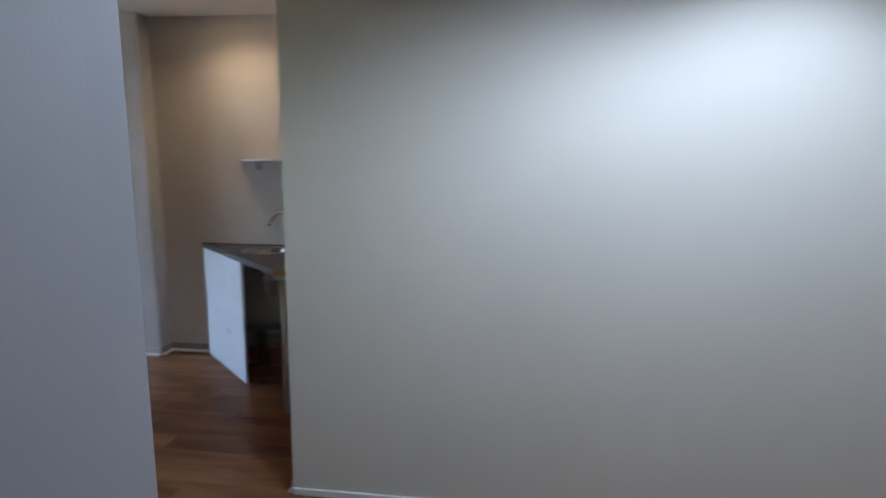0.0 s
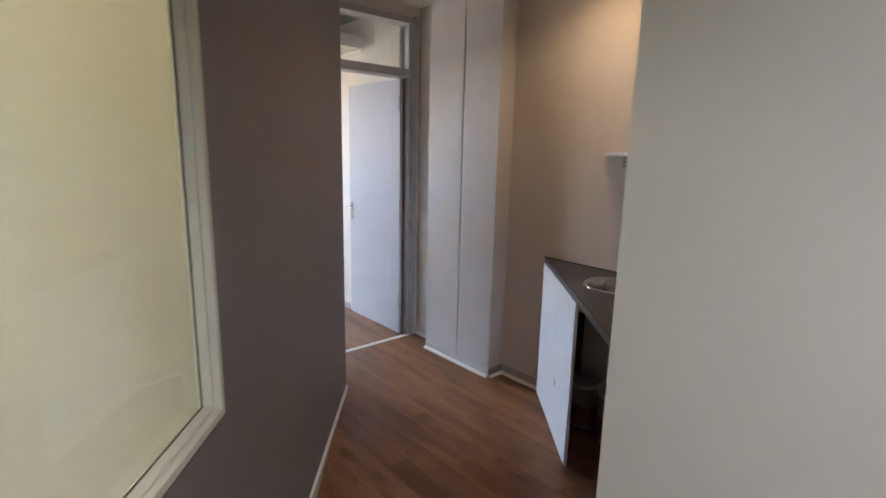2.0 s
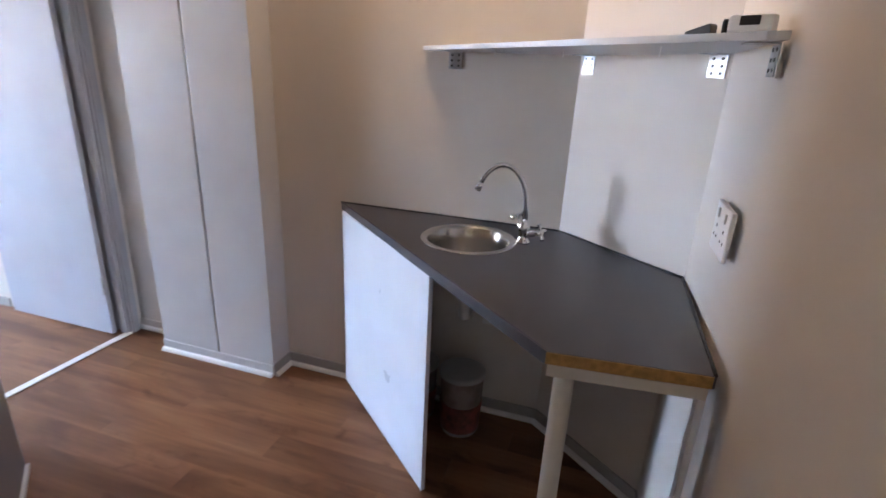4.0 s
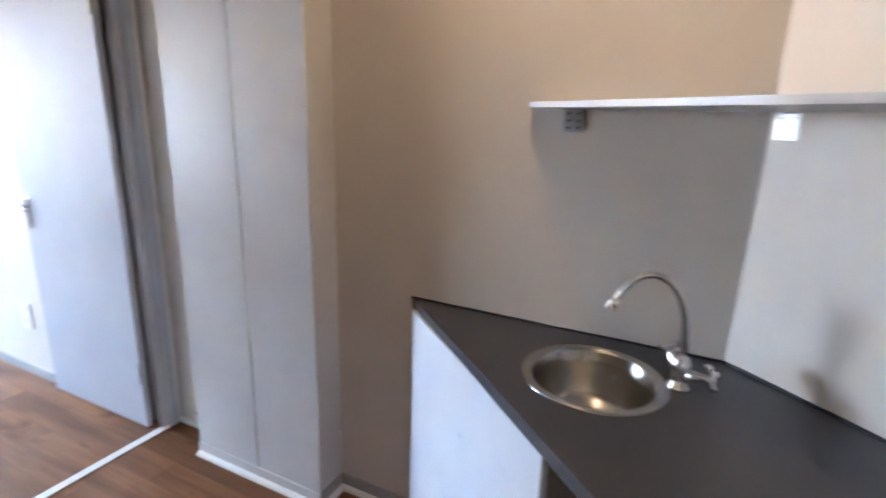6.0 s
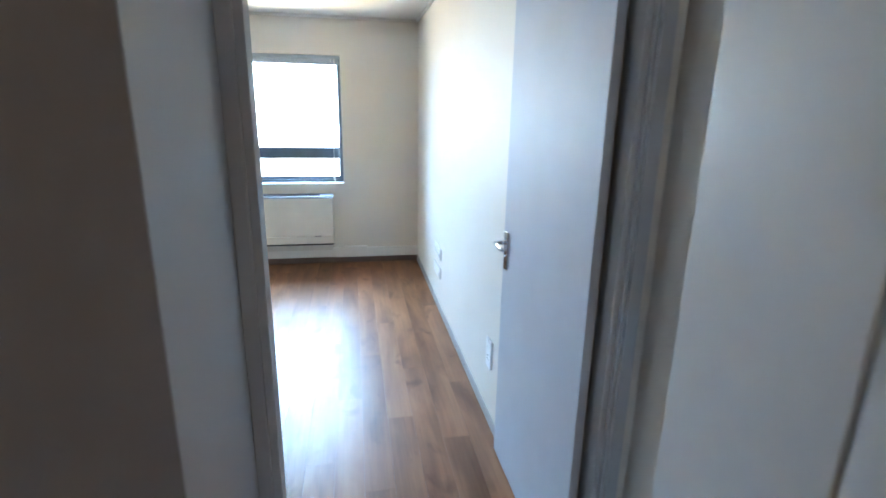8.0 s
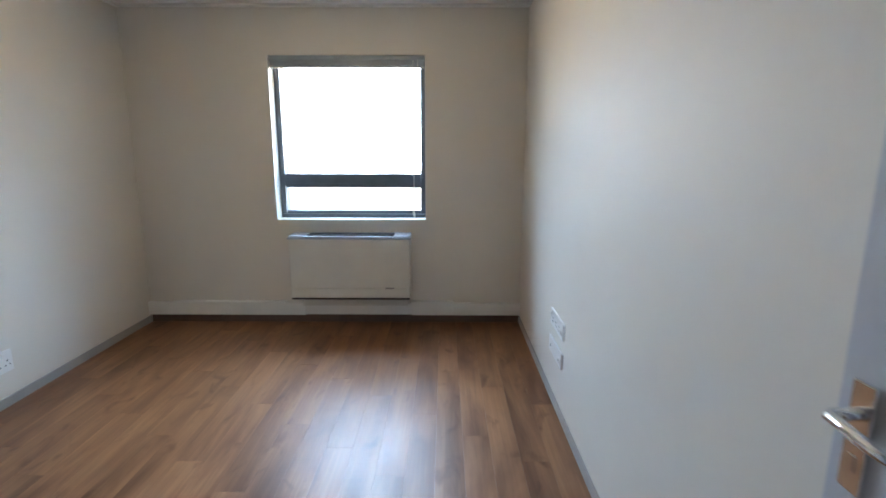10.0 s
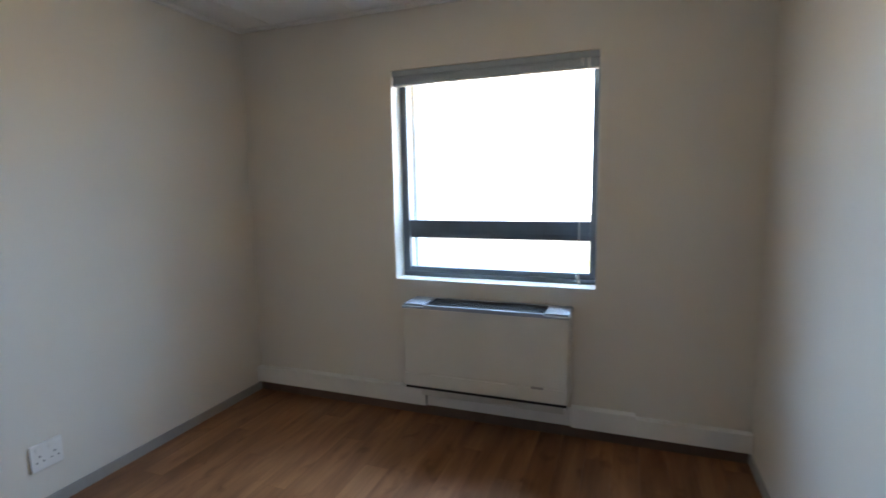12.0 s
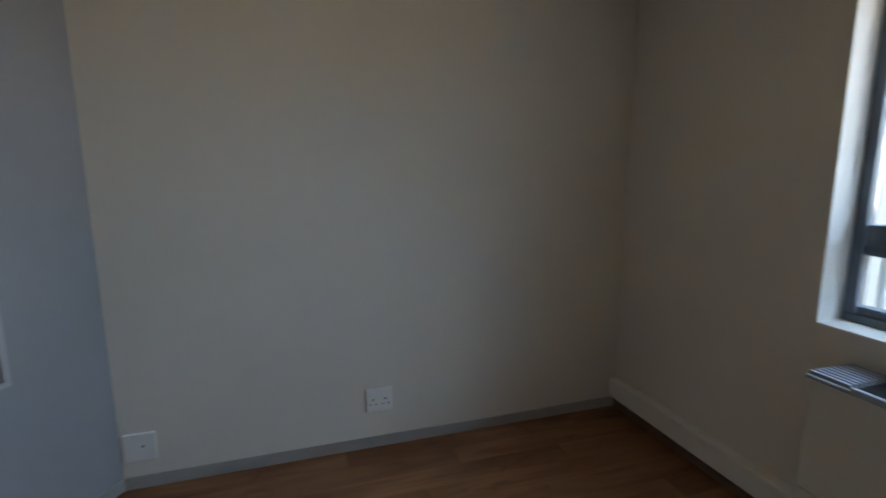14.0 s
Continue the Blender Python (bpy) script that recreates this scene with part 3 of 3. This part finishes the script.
# raised blind
blind = thing("venetian_blind", "grey venetian blind pulled up and gathered under the lintel", "blind", pose(0, 0, 0))
bm = add_box(bmesh.new(), (WX0 + 0.008, ROOM_Y + 0.004, 1.996), (WX1 - 0.008, ROOM_Y + 0.050, WZ1 - 0.003), 0.004)
made("headrail", bm, SLAT_HAZED, blind)
bm = bmesh.new()
for i in range(9):
    add_box(bm, (WX0 + 0.014, ROOM_Y + 0.012 + 0.001 * (i % 2), 1.962 + 0.0038 * i), (WX1 - 0.014, ROOM_Y + 0.044 + 0.001 * (i % 2), 1.9645 + 0.0038 * i))
made("slats", bm, SLAT_HAZED, blind)
bm = add_box(bmesh.new(), (WX0 + 0.012, ROOM_Y + 0.010, 1.944), (WX1 - 0.012, ROOM_Y + 0.046, 1.9605), 0.004)
made("bottom_rail", bm, SLAT_HAZED, blind)
bm = bmesh.new()
add_tube(bm, [(-0.800, ROOM_Y + 0.012, 2.0), (-0.798, ROOM_Y + 0.010, 1.6), (-0.796, ROOM_Y + 0.010, 1.30)], 0.004)
add_tube(bm, [(-0.796, ROOM_Y + 0.010, 1.30), (-0.796, ROOM_Y + 0.010, 1.26)], [0.006, 0.007])
w = made("wand", bm, WHITE, blind)
w["label"] = "white tilt wand"
bm = bmesh.new()
for dx, low in ((-0.835, 0.885), (-0.830, 0.862)):
    add_tube(bm, [(dx, ROOM_Y + 0.012, 2.0), (dx, ROOM_Y + 0.011, 1.4), (dx - 0.003, ROOM_Y + 0.010, low)], 0.0014, 6)
    add_lathe(bm, [(0.001, 0.018), (0.007, 0.012), (0.010, 0.0), (0.007, -0.012), (0.001, -0.016)], 12, (dx - 0.003, ROOM_Y + 0.010, low - 0.005))
c = made("cord", bm, WHITE, blind)
c["label"] = "white pull cords with small bobbins"

# fan-coil heater under the window
FX0, FX1, FY, FZ0, FZ1 = -1.764, -0.853, 3.785, 0.207, 0.692
coil = thing("fan_coil_unit", "cream enamelled fan-coil heater with a grey top grille on the wall", "heater", pose(0, 0, 0.038))
bm = add_box(bmesh.new(), (FX0 + 0.006, FY, 0.300), (FX1 - 0.006, ROOM_Y - 0.002, 0.668), 0.006)
add_box(bm, (FX0 + 0.006, FY, FZ0 + 0.012), (FX1 - 0.006, ROOM_Y - 0.002, 0.294), 0.005)
add_box(bm, (FX0 + 0.012, FY + 0.006, 0.290), (FX1 - 0.012, ROOM_Y - 0.003, 0.304))
made("body", bm, COIL, coil)
b = box("plinth", (FX0 + 0.07, ROOM_Y - 0.12, 0.130), (FX1 - 0.03, ROOM_Y - 0.051, FZ0 + 0.012), COIL, 0.003, coil)
# black bar put in for the shade of the gap below the body
b = box("gap_shade", (FX0 + 0.010, FY + 0.006, FZ0 - 0.004), (FX1 - 0.010, ROOM_Y - 0.06, FZ0 + 0.013), BLACK, 0.002, coil)
bm = bmesh.new()
gx0, gx1 = FX0 + 0.13, FX1 - 0.13
for x0, x1 in ((FX0, gx0), (gx1, FX1)):
    add_box(bm, (x0, FY - 0.006, 0.668), (x1, ROOM_Y - 0.004, 0.680), 0.003)
    for i in range(9):
        y = FY + 0.006 + i * 0.0215
        add_box(bm, (x0 + 0.006, y, 0.679), (x1 - 0.006, y + 0.013, 0.692), 0.002)
add_box(bm, (gx0, FY - 0.006, 0.668), (gx1, FY + 0.010, 0.690), 0.003)
add_box(bm, (gx0, ROOM_Y - 0.024, 0.668), (gx1, ROOM_Y - 0.004, 0.690), 0.003)
made("top_cover", bm, GRILLE, coil)
bm = add_box(bmesh.new(), (gx0, FY + 0.010, 0.668), (gx1, ROOM_Y - 0.024, 0.676))
for i in range(13):
    y = FY + 0.013 + i * 0.0133
    add_box(bm, (gx0 + 0.004, y, 0.675), (gx1 - 0.004, y + 0.006, 0.688), 0.001)
g = made("grille", bm, MESHG, coil)
g["label"] = "dark grey slotted outlet grille"
b = box("badge", (FX1 - 0.19, FY - 0.0015, 0.288), (FX1 - 0.125, FY + 0.006, 0.300), SKIRT, 0.001, coil)


# ---- sockets ----
def socket(name, label, m, w, h, holes, toggles, parent_bars=0, group=""):
    """A wall plate in the plane y = 0, its front to -y, its middle at the origin."""
    ob = thing(name, label, "socket", m, group)
    bm = add_box(bmesh.new(), (-w / 2, -0.012, -h / 2), (w / 2, -0.0005, h / 2), 0.004)
    made("plate", bm, SOCKET, ob)
    bm = bmesh.new()
    for x, z, r in holes:
        add_box(bm, (x - r, -0.0128, z - r), (x + r, -0.0115, z + r), 0.0004)
    tagged(made("pin_holes", bm, HOLE, ob), kind="stuff")
    if toggles:
        for x, z in toggles:
            made("rocker", add_box(bmesh.new(), (x - 0.006, -0.017, z - 0.011), (x + 0.006, -0.0115, z + 0.011), 0.002), SOCKET, ob)
    return ob


def pins(x, z, s=1.0):
    return [(x, z + 0.014 * s, 0.004), (x - 0.012 * s, z - 0.008 * s, 0.0032), (x + 0.012 * s, z - 0.008 * s, 0.0032)]


west = lambda y, z: pose(ROOM_L, y, z, 0, 0, 90)
east = lambda y, z: pose(ROOM_R, y, z, 0, 0, -90)
socket("double_socket", "white double power socket low on the wall", west(2.625, 0.247), 0.128, 0.118, pins(-0.030, -0.012, 1.1) + pins(0.030, -0.012, 1.1), [(-0.040, 0.036), (0.012, 0.036)], group="sockets in the office")
socket("blank_outlet", "white outlet plate with one small hole", west(1.597, 0.19), 0.125, 0.125, [(0.012, 0.004, 0.0045)], [], group="sockets in the office")
socket("long_power_socket", "long white four-way power socket on the wall", east(2.655, 0.468), 0.290, 0.090, pins(-0.08, -0.01) + pins(-0.01, -0.01) + pins(0.06, -0.01), [(-0.112, 0.02), (0.1, -0.01), (0.12, -0.01)], group="sockets in the office")
socket("data_outlet", "long white data outlet plate below the power socket", east(2.668, 0.310), 0.290, 0.085, [(-0.10, -0.005, 0.006), (0.095, -0.012, 0.006)], [(0.12, -0.01)], group="sockets in the office")
socket("single_socket", "white power socket near the open door", east(1.070, 0.370), 0.085, 0.148, pins(0.0, -0.022), [(0.0, 0.040)], group="sockets in the office")
socket("kitchen_socket", "white double power socket above the counter", pose(-0.575, KIT_Y, 1.150, 0, 0, 180), 0.150, 0.115, pins(-0.036, -0.012, 1.1) + pins(0.036, -0.012, 1.1), [(-0.036, 0.034), (0.036, 0.034)])
socket("blank_plate", "white blank wall plate under the counter", pose(KIT_X, -2.06, 0.50, 0, 0, -90), 0.12, 0.12, [(0.0, 0.0, 0.002)], [])


# ---- kitchenette ----
CZ0, CZ1 = 0.868, 0.898
FR, CW = (-0.835, -2.344), (-0.800, KIT_Y + 0.002)
counter = thing("corner_counter", "dark slate laminate corner worktop with a raw chipboard end", "worktop", pose(0, 0, 0))
SINK = (-0.143, -1.975)
SR = 0.163
poly = [(KIT_X - 0.002, -1.316), (KIT_X - 0.002, DIAG_A[1]), (DIAG_B[0], KIT_Y + 0.002), CW, FR]
# the top is cut round the basin: a ring of quads from the hole to the outline
bm = bmesh.new()
N = 60


def outline_hit(a):
    """Where the ray from the basin's middle at angle a meets the counter's outline."""
    dx, dy = math.cos(a), math.sin(a)
    best = None
    for (x0, y0), (x1, y1) in zip(poly, poly[1:] + poly[:1]):
        ex, ey = x1 - x0, y1 - y0
        den = dx * ey - dy * ex
        if abs(den) < 1e-9:
            continue
        t = ((x0 - SINK[0]) * ey - (y0 - SINK[1]) * ex) / den
        s = ((x0 - SINK[0]) * dy - (y0 - SINK[1]) * dx) / den
        if t > 0 and -1e-6 <= s <= 1 + 1e-6 and (best is None or t < best):
            best = t
    return SINK[0] + best * dx, SINK[1] + best * dy


angles = sorted([2 * math.pi * k / N for k in range(N)] + [math.atan2(y - SINK[1], x - SINK[0]) % (2 * math.pi) for x, y in poly])
rows_out = [outline_hit(a) for a in angles]
rows_in = [(SINK[0] + (SR - 0.012) * math.cos(a), SINK[1] + (SR - 0.012) * math.sin(a)) for a in angles]
loops = [[bm.verts.new((*p, z)) for p in ring] for ring, z in ((rows_in, CZ0), (rows_in, CZ1), (rows_out, CZ1), (rows_out, CZ0))]
for A, B in zip(loops, loops[1:] + loops[:1]):
    for i in range(len(angles)):
        j = (i + 1) % len(angles)
        bm.faces.new((A[i], A[j], B[j], B[i]))
made("top", bm, COUNTER, counter)
# raw end and edging, along the free end
mE, nE = along(CW, FR)
b = made("raw_edge", add_box(bmesh.new(), (0.006, -0.0, CZ0 + 0.001), (nE, 0.003, CZ1 - 0.001)), CHIP, counter, mE @ Matrix.Translation((0, 0.0005, 0)))
b["label"] = "raw yellow chipboard edge"
b = made("rail", add_box(bmesh.new(), (0.01, -0.028, CZ0 - 0.030), (nE - 0.004, 0.002, CZ0 - 0.0005), 0.003), LEG, counter, mE)
b["label"] = "cream painted batten under the end"
mL, nL = along(FR, (KIT_X - 0.002, -1.316))
made("front_edging", add_box(bmesh.new(), (0.004, -0.0065, CZ0 - 0.004), (nL - 0.004, -0.0005, CZ1 + 0.0005), 0.002), EDGING, counter, mL)["label"] = "blue-grey glossy edging strip"
b = made("leg", add_tube(bmesh.new(), [(-0.790, -2.388, 0.0), (-0.790, -2.388, CZ0 - 0.002)], 0.0235, 24), LEG, counter)
b["label"] = "cream painted round leg"
b = made("wall_batten", add_box(bmesh.new(), (-0.800, KIT_Y + 0.0115, 0.0), (-0.765, KIT_Y + 0.027, CZ0 - 0.001), 0.002), PANEL, counter)
b["label"] = "white support board against the wall"
# white front panel under the sink half
mP, nP = along((-0.445, -1.945), (0.085, -1.345))
b = made("front_panel", add_box(bmesh.new(), (0.0, -0.004, 0.004), (nP, 0.012, CZ0 - 0.001), 0.0015), PANEL, counter, mP)
b["label"] = "white melamine front panel"
# black line of sealant where top and walls meet
bm = bmesh.new()
for p, q in ((poly[0], poly[1]), (poly[1], poly[2]), (poly[2], poly[3])):
    m2, n2 = along(p, q)
    pts = [m2 @ Vector((n2 * k / 14, -0.003, CZ1 + 0.001 + 0.0015 * random.random())) for k in range(15)]
    add_tube(bm, pts, 0.0045, 6)
made("sealant", bm, BLACK, counter)

# round basin
basin = thing("sink_basin", "round brushed steel sink basin set in the dark worktop", "sink", pose(SINK[0], SINK[1], CZ1))
bm = add_lathe(bmesh.new(), [(SR + 0.012, 0.0005), (SR + 0.012, 0.003), (SR + 0.006, 0.005), (SR - 0.008, 0.004), (SR - 0.016, -0.004), (SR - 0.022, -0.05), (SR - 0.028, -0.115), (SR - 0.045, -0.137), (SR - 0.08, -0.146), (0.035, -0.150), (0.030, -0.156), (0.002, -0.157)], 56)
made("bowl", bm, STEEL, basin)
bm = add_lathe(bmesh.new(), [(0.030, -0.150), (0.026, -0.147), (0.012, -0.150), (0.001, -0.150)], 24)
made("drain", bm, CHROME, basin)

# swan-neck mixer
tap = thing("mixer_tap", "chrome swan-neck mixer tap with two cross handles", "tap", pose(-0.095, -2.165, CZ1, 0, 0, 0))
bm = add_lathe(bmesh.new(), [(0.001, 0.0), (0.027, 0.0), (0.027, 0.006), (0.020, 0.012), (0.017, 0.03), (0.021, 0.045), (0.021, 0.065), (0.014, 0.078), (0.010, 0.085), (0.001, 0.086)], 24)
made("base", bm, CHROME, tap)
sp = Vector((-0.25, 0.97, 0)).normalized()
neck = [(0, 0, 0.08), (0, 0, 0.125)]
for k in range(1, 15):
    a = math.radians(148) * k / 14
    neck.append((*(sp * (0.090 * (1 - math.cos(a))))[:2], 0.125 + 0.150 * math.sin(a)))
tip = Vector(neck[-1])
run = (tip - Vector(neck[-2])).normalized()
made("spout", add_tube(bmesh.new(), neck, [0.0105] * 3 + [0.0095] * 13, 16), CHROME, tap)
made("nozzle", add_tube(bmesh.new(), [tuple(tip - run * 0.006), tuple(tip + run * 0.004), tuple(tip + run * 0.024)], [0.010, 0.0130, 0.0130], 16), CHROME, tap)
# one cross handle leans up and back, the other out to the side
for d in (Vector((0.30, 0.42, 0.86)), Vector((-0.35, -0.88, 0.32))):
    d.normalize()
    o = Vector((0, 0, 0.030))
    bm = add_tube(bmesh.new(), [tuple(o + d * 0.010), tuple(o + d * 0.045), tuple(o + d * 0.050), tuple(o + d * 0.078)], [0.015, 0.013, 0.009, 0.010], 14)
    e1 = d.cross(Vector((0, 0, 1))).normalized()
    e2 = d.cross(e1)
    for e in (e1, e2):
        add_tube(bm, [tuple(o + d * 0.072 + e * r) for r in (-0.031, -0.024, -0.010, 0.010, 0.024, 0.031)], [0.0070, 0.0085, 0.005, 0.005, 0.0085, 0.0070], 10)
    made("handle", bm, CHROME, tap)

# drain trap under the basin
trap = thing("sink_trap", "white plastic bottle trap and waste pipe under the sink", "pipe", pose(0, 0, 0))
bm = add_tube(bmesh.new(), [(SINK[0], SINK[1], 0.742), (SINK[0], SINK[1], 0.62), (SINK[0] + 0.01, SINK[1], 0.585), (SINK[0] + 0.045, SINK[1], 0.57), (SINK[0] + 0.08, SINK[1], 0.585), (SINK[0] + 0.09, SINK[1], 0.63), (SINK[0] + 0.11, SINK[1], 0.655), (KIT_X - 0.001, SINK[1], 0.66)], 0.022, 16)
add_tube(bm, [(SINK[0], SINK[1], 0.70), (SINK[0], SINK[1], 0.66)], 0.032, 16)
add_tube(bm, [(SINK[0], SINK[1], 0.742), (SINK[0], SINK[1], 0.735)], 0.04, 16)
made("pipe", bm, PIPE, trap)


# buckets under the counter
def tub(name, label, x, y, r, h):
    ob = thing(name, label, "bucket", pose(x, y, 0), "tubs under the counter")
    bm = add_lathe(bmesh.new(), [(0.001, 0.001), (r * 0.86, 0.001), (r * 0.90, 0.010), (r, h - 0.02), (r + 0.004, h - 0.018), (r + 0.004, h - 0.002), (r - 0.004, h - 0.001)], 32)
    made("tub", bm, JAR, ob)
    bm = add_lathe(bmesh.new(), [(r * 0.905, 0.02), (r * 0.955 + 0.003, h * 0.52), (r * 0.94, h * 0.53)], 32)
    made("label_band", bm, TINRED, ob)
    bm = add_lathe(bmesh.new(), [(r + 0.006, h - 0.012), (r + 0.007, h + 0.002), (r - 0.004, h + 0.006), (r - 0.02, h + 0.003), (0.001, h + 0.003)], 32)
    made("lid", bm, LID, ob)
    return ob


tub("plastic_tub", "murky lidded plastic tub with dull red contents", -0.050, -1.965, 0.092, 0.285)
tub("plastic_tub", "murky lidded plastic tub with dull red contents", -0.020, -1.755, 0.085, 0.265)
bm = add_box(bmesh.new(), (-0.010, -1.650, 0.001), (0.090, -1.560, 0.62), 0.006)
tagged(made("dark_board", bm, BLACK), "dark board stored upright behind the front panel", "board")

# corner shelf
SZ = 1.540
shelf = thing("corner_shelf", "thin grey corner shelf on steel angle brackets", "shelf", pose(0, 0, 0))
SL, SRR = (KIT_X - 0.002, -1.705), (-0.708, KIT_Y + 0.002)
add_poly = [SL, (KIT_X - 0.002, DIAG_A[1]), (DIAG_B[0], KIT_Y + 0.002), SRR, (-0.704, -2.668), (-0.696, -2.652), (-0.682, -2.640), (0.085, -1.692)]


def sag(y):
    """The shelf rises slightly towards its far end."""
    return 0.004 * min(1.0, max(0.0, (-1.705 - y) / 0.98))


SHELF = material("pale_grey_shelf_board", (0.56, 0.55, 0.55), 0.4, scale=6, vary=0.04, bump=0.03)
bm = add_prism(bmesh.new(), add_poly, SZ, SZ + 0.016, 0.0015)
for v in bm.verts:
    v.co.z += sag(v.co.y)
made("board", bm, SHELF, shelf)


def bracket(px, py, deg):
    m = pose(px, py, SZ + sag(py), 0, 0, deg)
    bm = add_box(bmesh.new(), (-0.026, -0.0035, -0.062), (0.026, -0.0005, -0.0005), 0.001)
    add_box(bm, (-0.026, -0.060, -0.0030), (0.026, -0.0036, -0.0006), 0.001)
    made("bracket", bm, GALV, shelf, m)
    bm = bmesh.new()
    for x in (-0.013, 0.013):
        for z in (-0.012, -0.031, -0.050):
            add_tube(bm, [(x, -0.0034, z), (x, -0.0046, z)], 0.0042, 10)
    made("screw", bm, BLACK, shelf, m)


bracket(KIT_X, -1.815, -90)
dg = math.degrees(math.atan2(DIAG_B[1] - DIAG_A[1], DIAG_B[0] - DIAG_A[0]))
t1 = Vector((DIAG_A[0], DIAG_A[1])).lerp(Vector(DIAG_B), 0.075)
t2 = Vector((DIAG_A[0], DIAG_A[1])).lerp(Vector(DIAG_B), 0.93)
bracket(t1.x, t1.y, dg)
bracket(t2.x, t2.y, dg)
bracket(-0.632, KIT_Y, 180)
for s in (0.25, 0.5, 0.75):
    bm = bmesh.new()
    p = Vector(SL).lerp(Vector(SRR), s) + Vector((0.05, -0.05))
    add_tube(bm, [(p.x, p.y, SZ + sag(p.y)), (p.x, p.y, SZ - 0.010), (p.x + 0.006, p.y, SZ - 0.018), (p.x + 0.014, p.y, SZ - 0.014)], 0.0018, 8)
    hk = made("cup_hook", bm, WHITE, shelf)
    hk["label"] = "small white cup hook"

# small things along the front of the shelf
ST = SZ + 0.016 + 0.0038
device = thing("small_meter_box", "small cream plastic device with a dark display on the shelf", "device", pose(-0.640, -2.636, ST, 0, 0, 60))
made("case", add_box(bmesh.new(), (-0.040, -0.016, 0.0), (0.040, 0.016, 0.032), 0.005), SOCKET, device)
made("display", add_box(bmesh.new(), (-0.018, 0.0155, 0.013), (0.018, 0.0175, 0.030), 0.001), BLACK, device)
plug = thing("black_plug", "black plastic wedge-shaped plug lying on the shelf", "plug", pose(-0.585, -2.556, ST, 0, 0, 50))
bm = add_prism(bmesh.new(), [(-0.026, 0.0), (0.030, 0.0), (0.030, 0.006), (-0.022, 0.020), (-0.026, 0.016)], -0.012, 0.012, 0.002)
made("body", bm, BLACK, plug, Matrix.Rotation(math.pi / 2, 4, 'X'))
marker = thing("black_marker", "short black marker standing upright on the shelf", "marker", pose(-0.622, -2.592, ST))
made("body", add_tube(bmesh.new(), [(0, 0, 0), (0, 0, 0.022), (0, 0, 0.026)], [0.0055, 0.0055, 0.004], 16), BLACK, marker)


# ---- ceiling lamps ----
def downlight(x, y, z, lens):
    ob = thing("downlight", "small round recessed ceiling downlight with a white rim", "lamp", pose(x, y, z), "ceiling downlights")
    bm = add_lathe(bmesh.new(), [(0.030, 0.0), (0.034, -0.003), (0.048, -0.006), (0.052, -0.002), (0.052, 0.0)], 32)
    made("rim", bm, WHITE, ob)
    bm = add_lathe(bmesh.new(), [(0.001, -0.0015), (0.031, -0.0015)], 32)
    made("lens", bm, lens, ob)


downlight(-0.30, -1.76, H_HALL, LED_WARM)
downlight(-2.20, -4.68, H_HALL, LED_COOL)
# unseen fitting made up for the added fill spot
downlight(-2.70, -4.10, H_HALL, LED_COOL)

# ---- outside ----
bm = add_box(bmesh.new(), (-400, 4.6, -7.3), (400, 700, -7.0))
structure(made("ground", bm, SAND), "pale dry ground far below the window")
TRACK = material("grey_gravel_track", (0.29, 0.29, 0.29), 0.9, scale=0.6, vary=0.2, bump=0.3, bump_scale=8)
STRAW = material("straw_yellow_grass", (0.52, 0.46, 0.20), 0.9, scale=0.5, vary=0.25, bump=0.4, bump_scale=6)
for x, y, long, wide, turn in ((-14.0, 47.0, 9.0, 0.8, -28), (-9.0, 44.0, 12.0, 0.7, -18), (-5.5, 50.0, 7.0, 0.9, 24), (-19.0, 52.0, 6.0, 1.0, -35), (-22.0, 46.0, 5.0, 0.7, 15), (-3.0, 45.0, 6.0, 0.6, 40)):
    bm = add_box(bmesh.new(), (-long / 2, -wide / 2, 0), (long / 2, wide / 2, 0.02), 0.006)
    structure(made("track", bm, TRACK, None, pose(x, y, -7.0, 0, 0, turn)), "grey gravel track on the dry ground")
for x, y, rx, ry in ((-7.0, 52.0, 6.0, 5.0), (-23.0, 55.0, 4.0, 3.0), (-2.0, 41.0, 3.0, 2.5)):
    rim = [(rx * math.cos(a) * (0.85 + 0.15 * math.sin(3 * a + x)), ry * math.sin(a)) for a in [2 * math.pi * k / 28 for k in range(28)]]
    structure(made("grass_patch", add_prism(bmesh.new(), rim, 0.0, 0.012), STRAW, None, pose(x, y, -7.0)), "straw-yellow dry grass")

# ---- floors: laminate planks along y ----
bm = add_box(bmesh.new(), (-5.6, -6.6, -0.30), (0.4, 4.28, -0.016))
floor = structure(made("floor", bm, SKIRT), "brown wood laminate floor of long planks")
PW, PL = 0.128, 1.215
plank_meshes = {}


def plank_of(length):
    """One shared mesh for all planks of a length."""
    key = round(length, 3)
    if key not in plank_meshes:
        me = bpy.data.meshes.new("plank")
        pb = add_box(bmesh.new(), (0.0002, 0.0002, -0.0155), (PW - 0.0002, key - 0.0002, 0.0), 0.0004)
        pb.to_mesh(me)
        pb.free()
        me.materials.append(WOOD)
        plank_meshes[key] = me
    return plank_meshes[key]


x, r = 0.13, 0
while x > -5.5:
    x -= PW
    y = -6.55 - (r * 0.417 % 1.0) * PL
    r += 1
    top = 4.03 if x > -3.25 else -1.2
    while y < top - 0.05:
        p = new("plank", plank_of(min(PL, top - y)))
        p.parent = floor
        p.location = (x, y, 0)
        y += PL
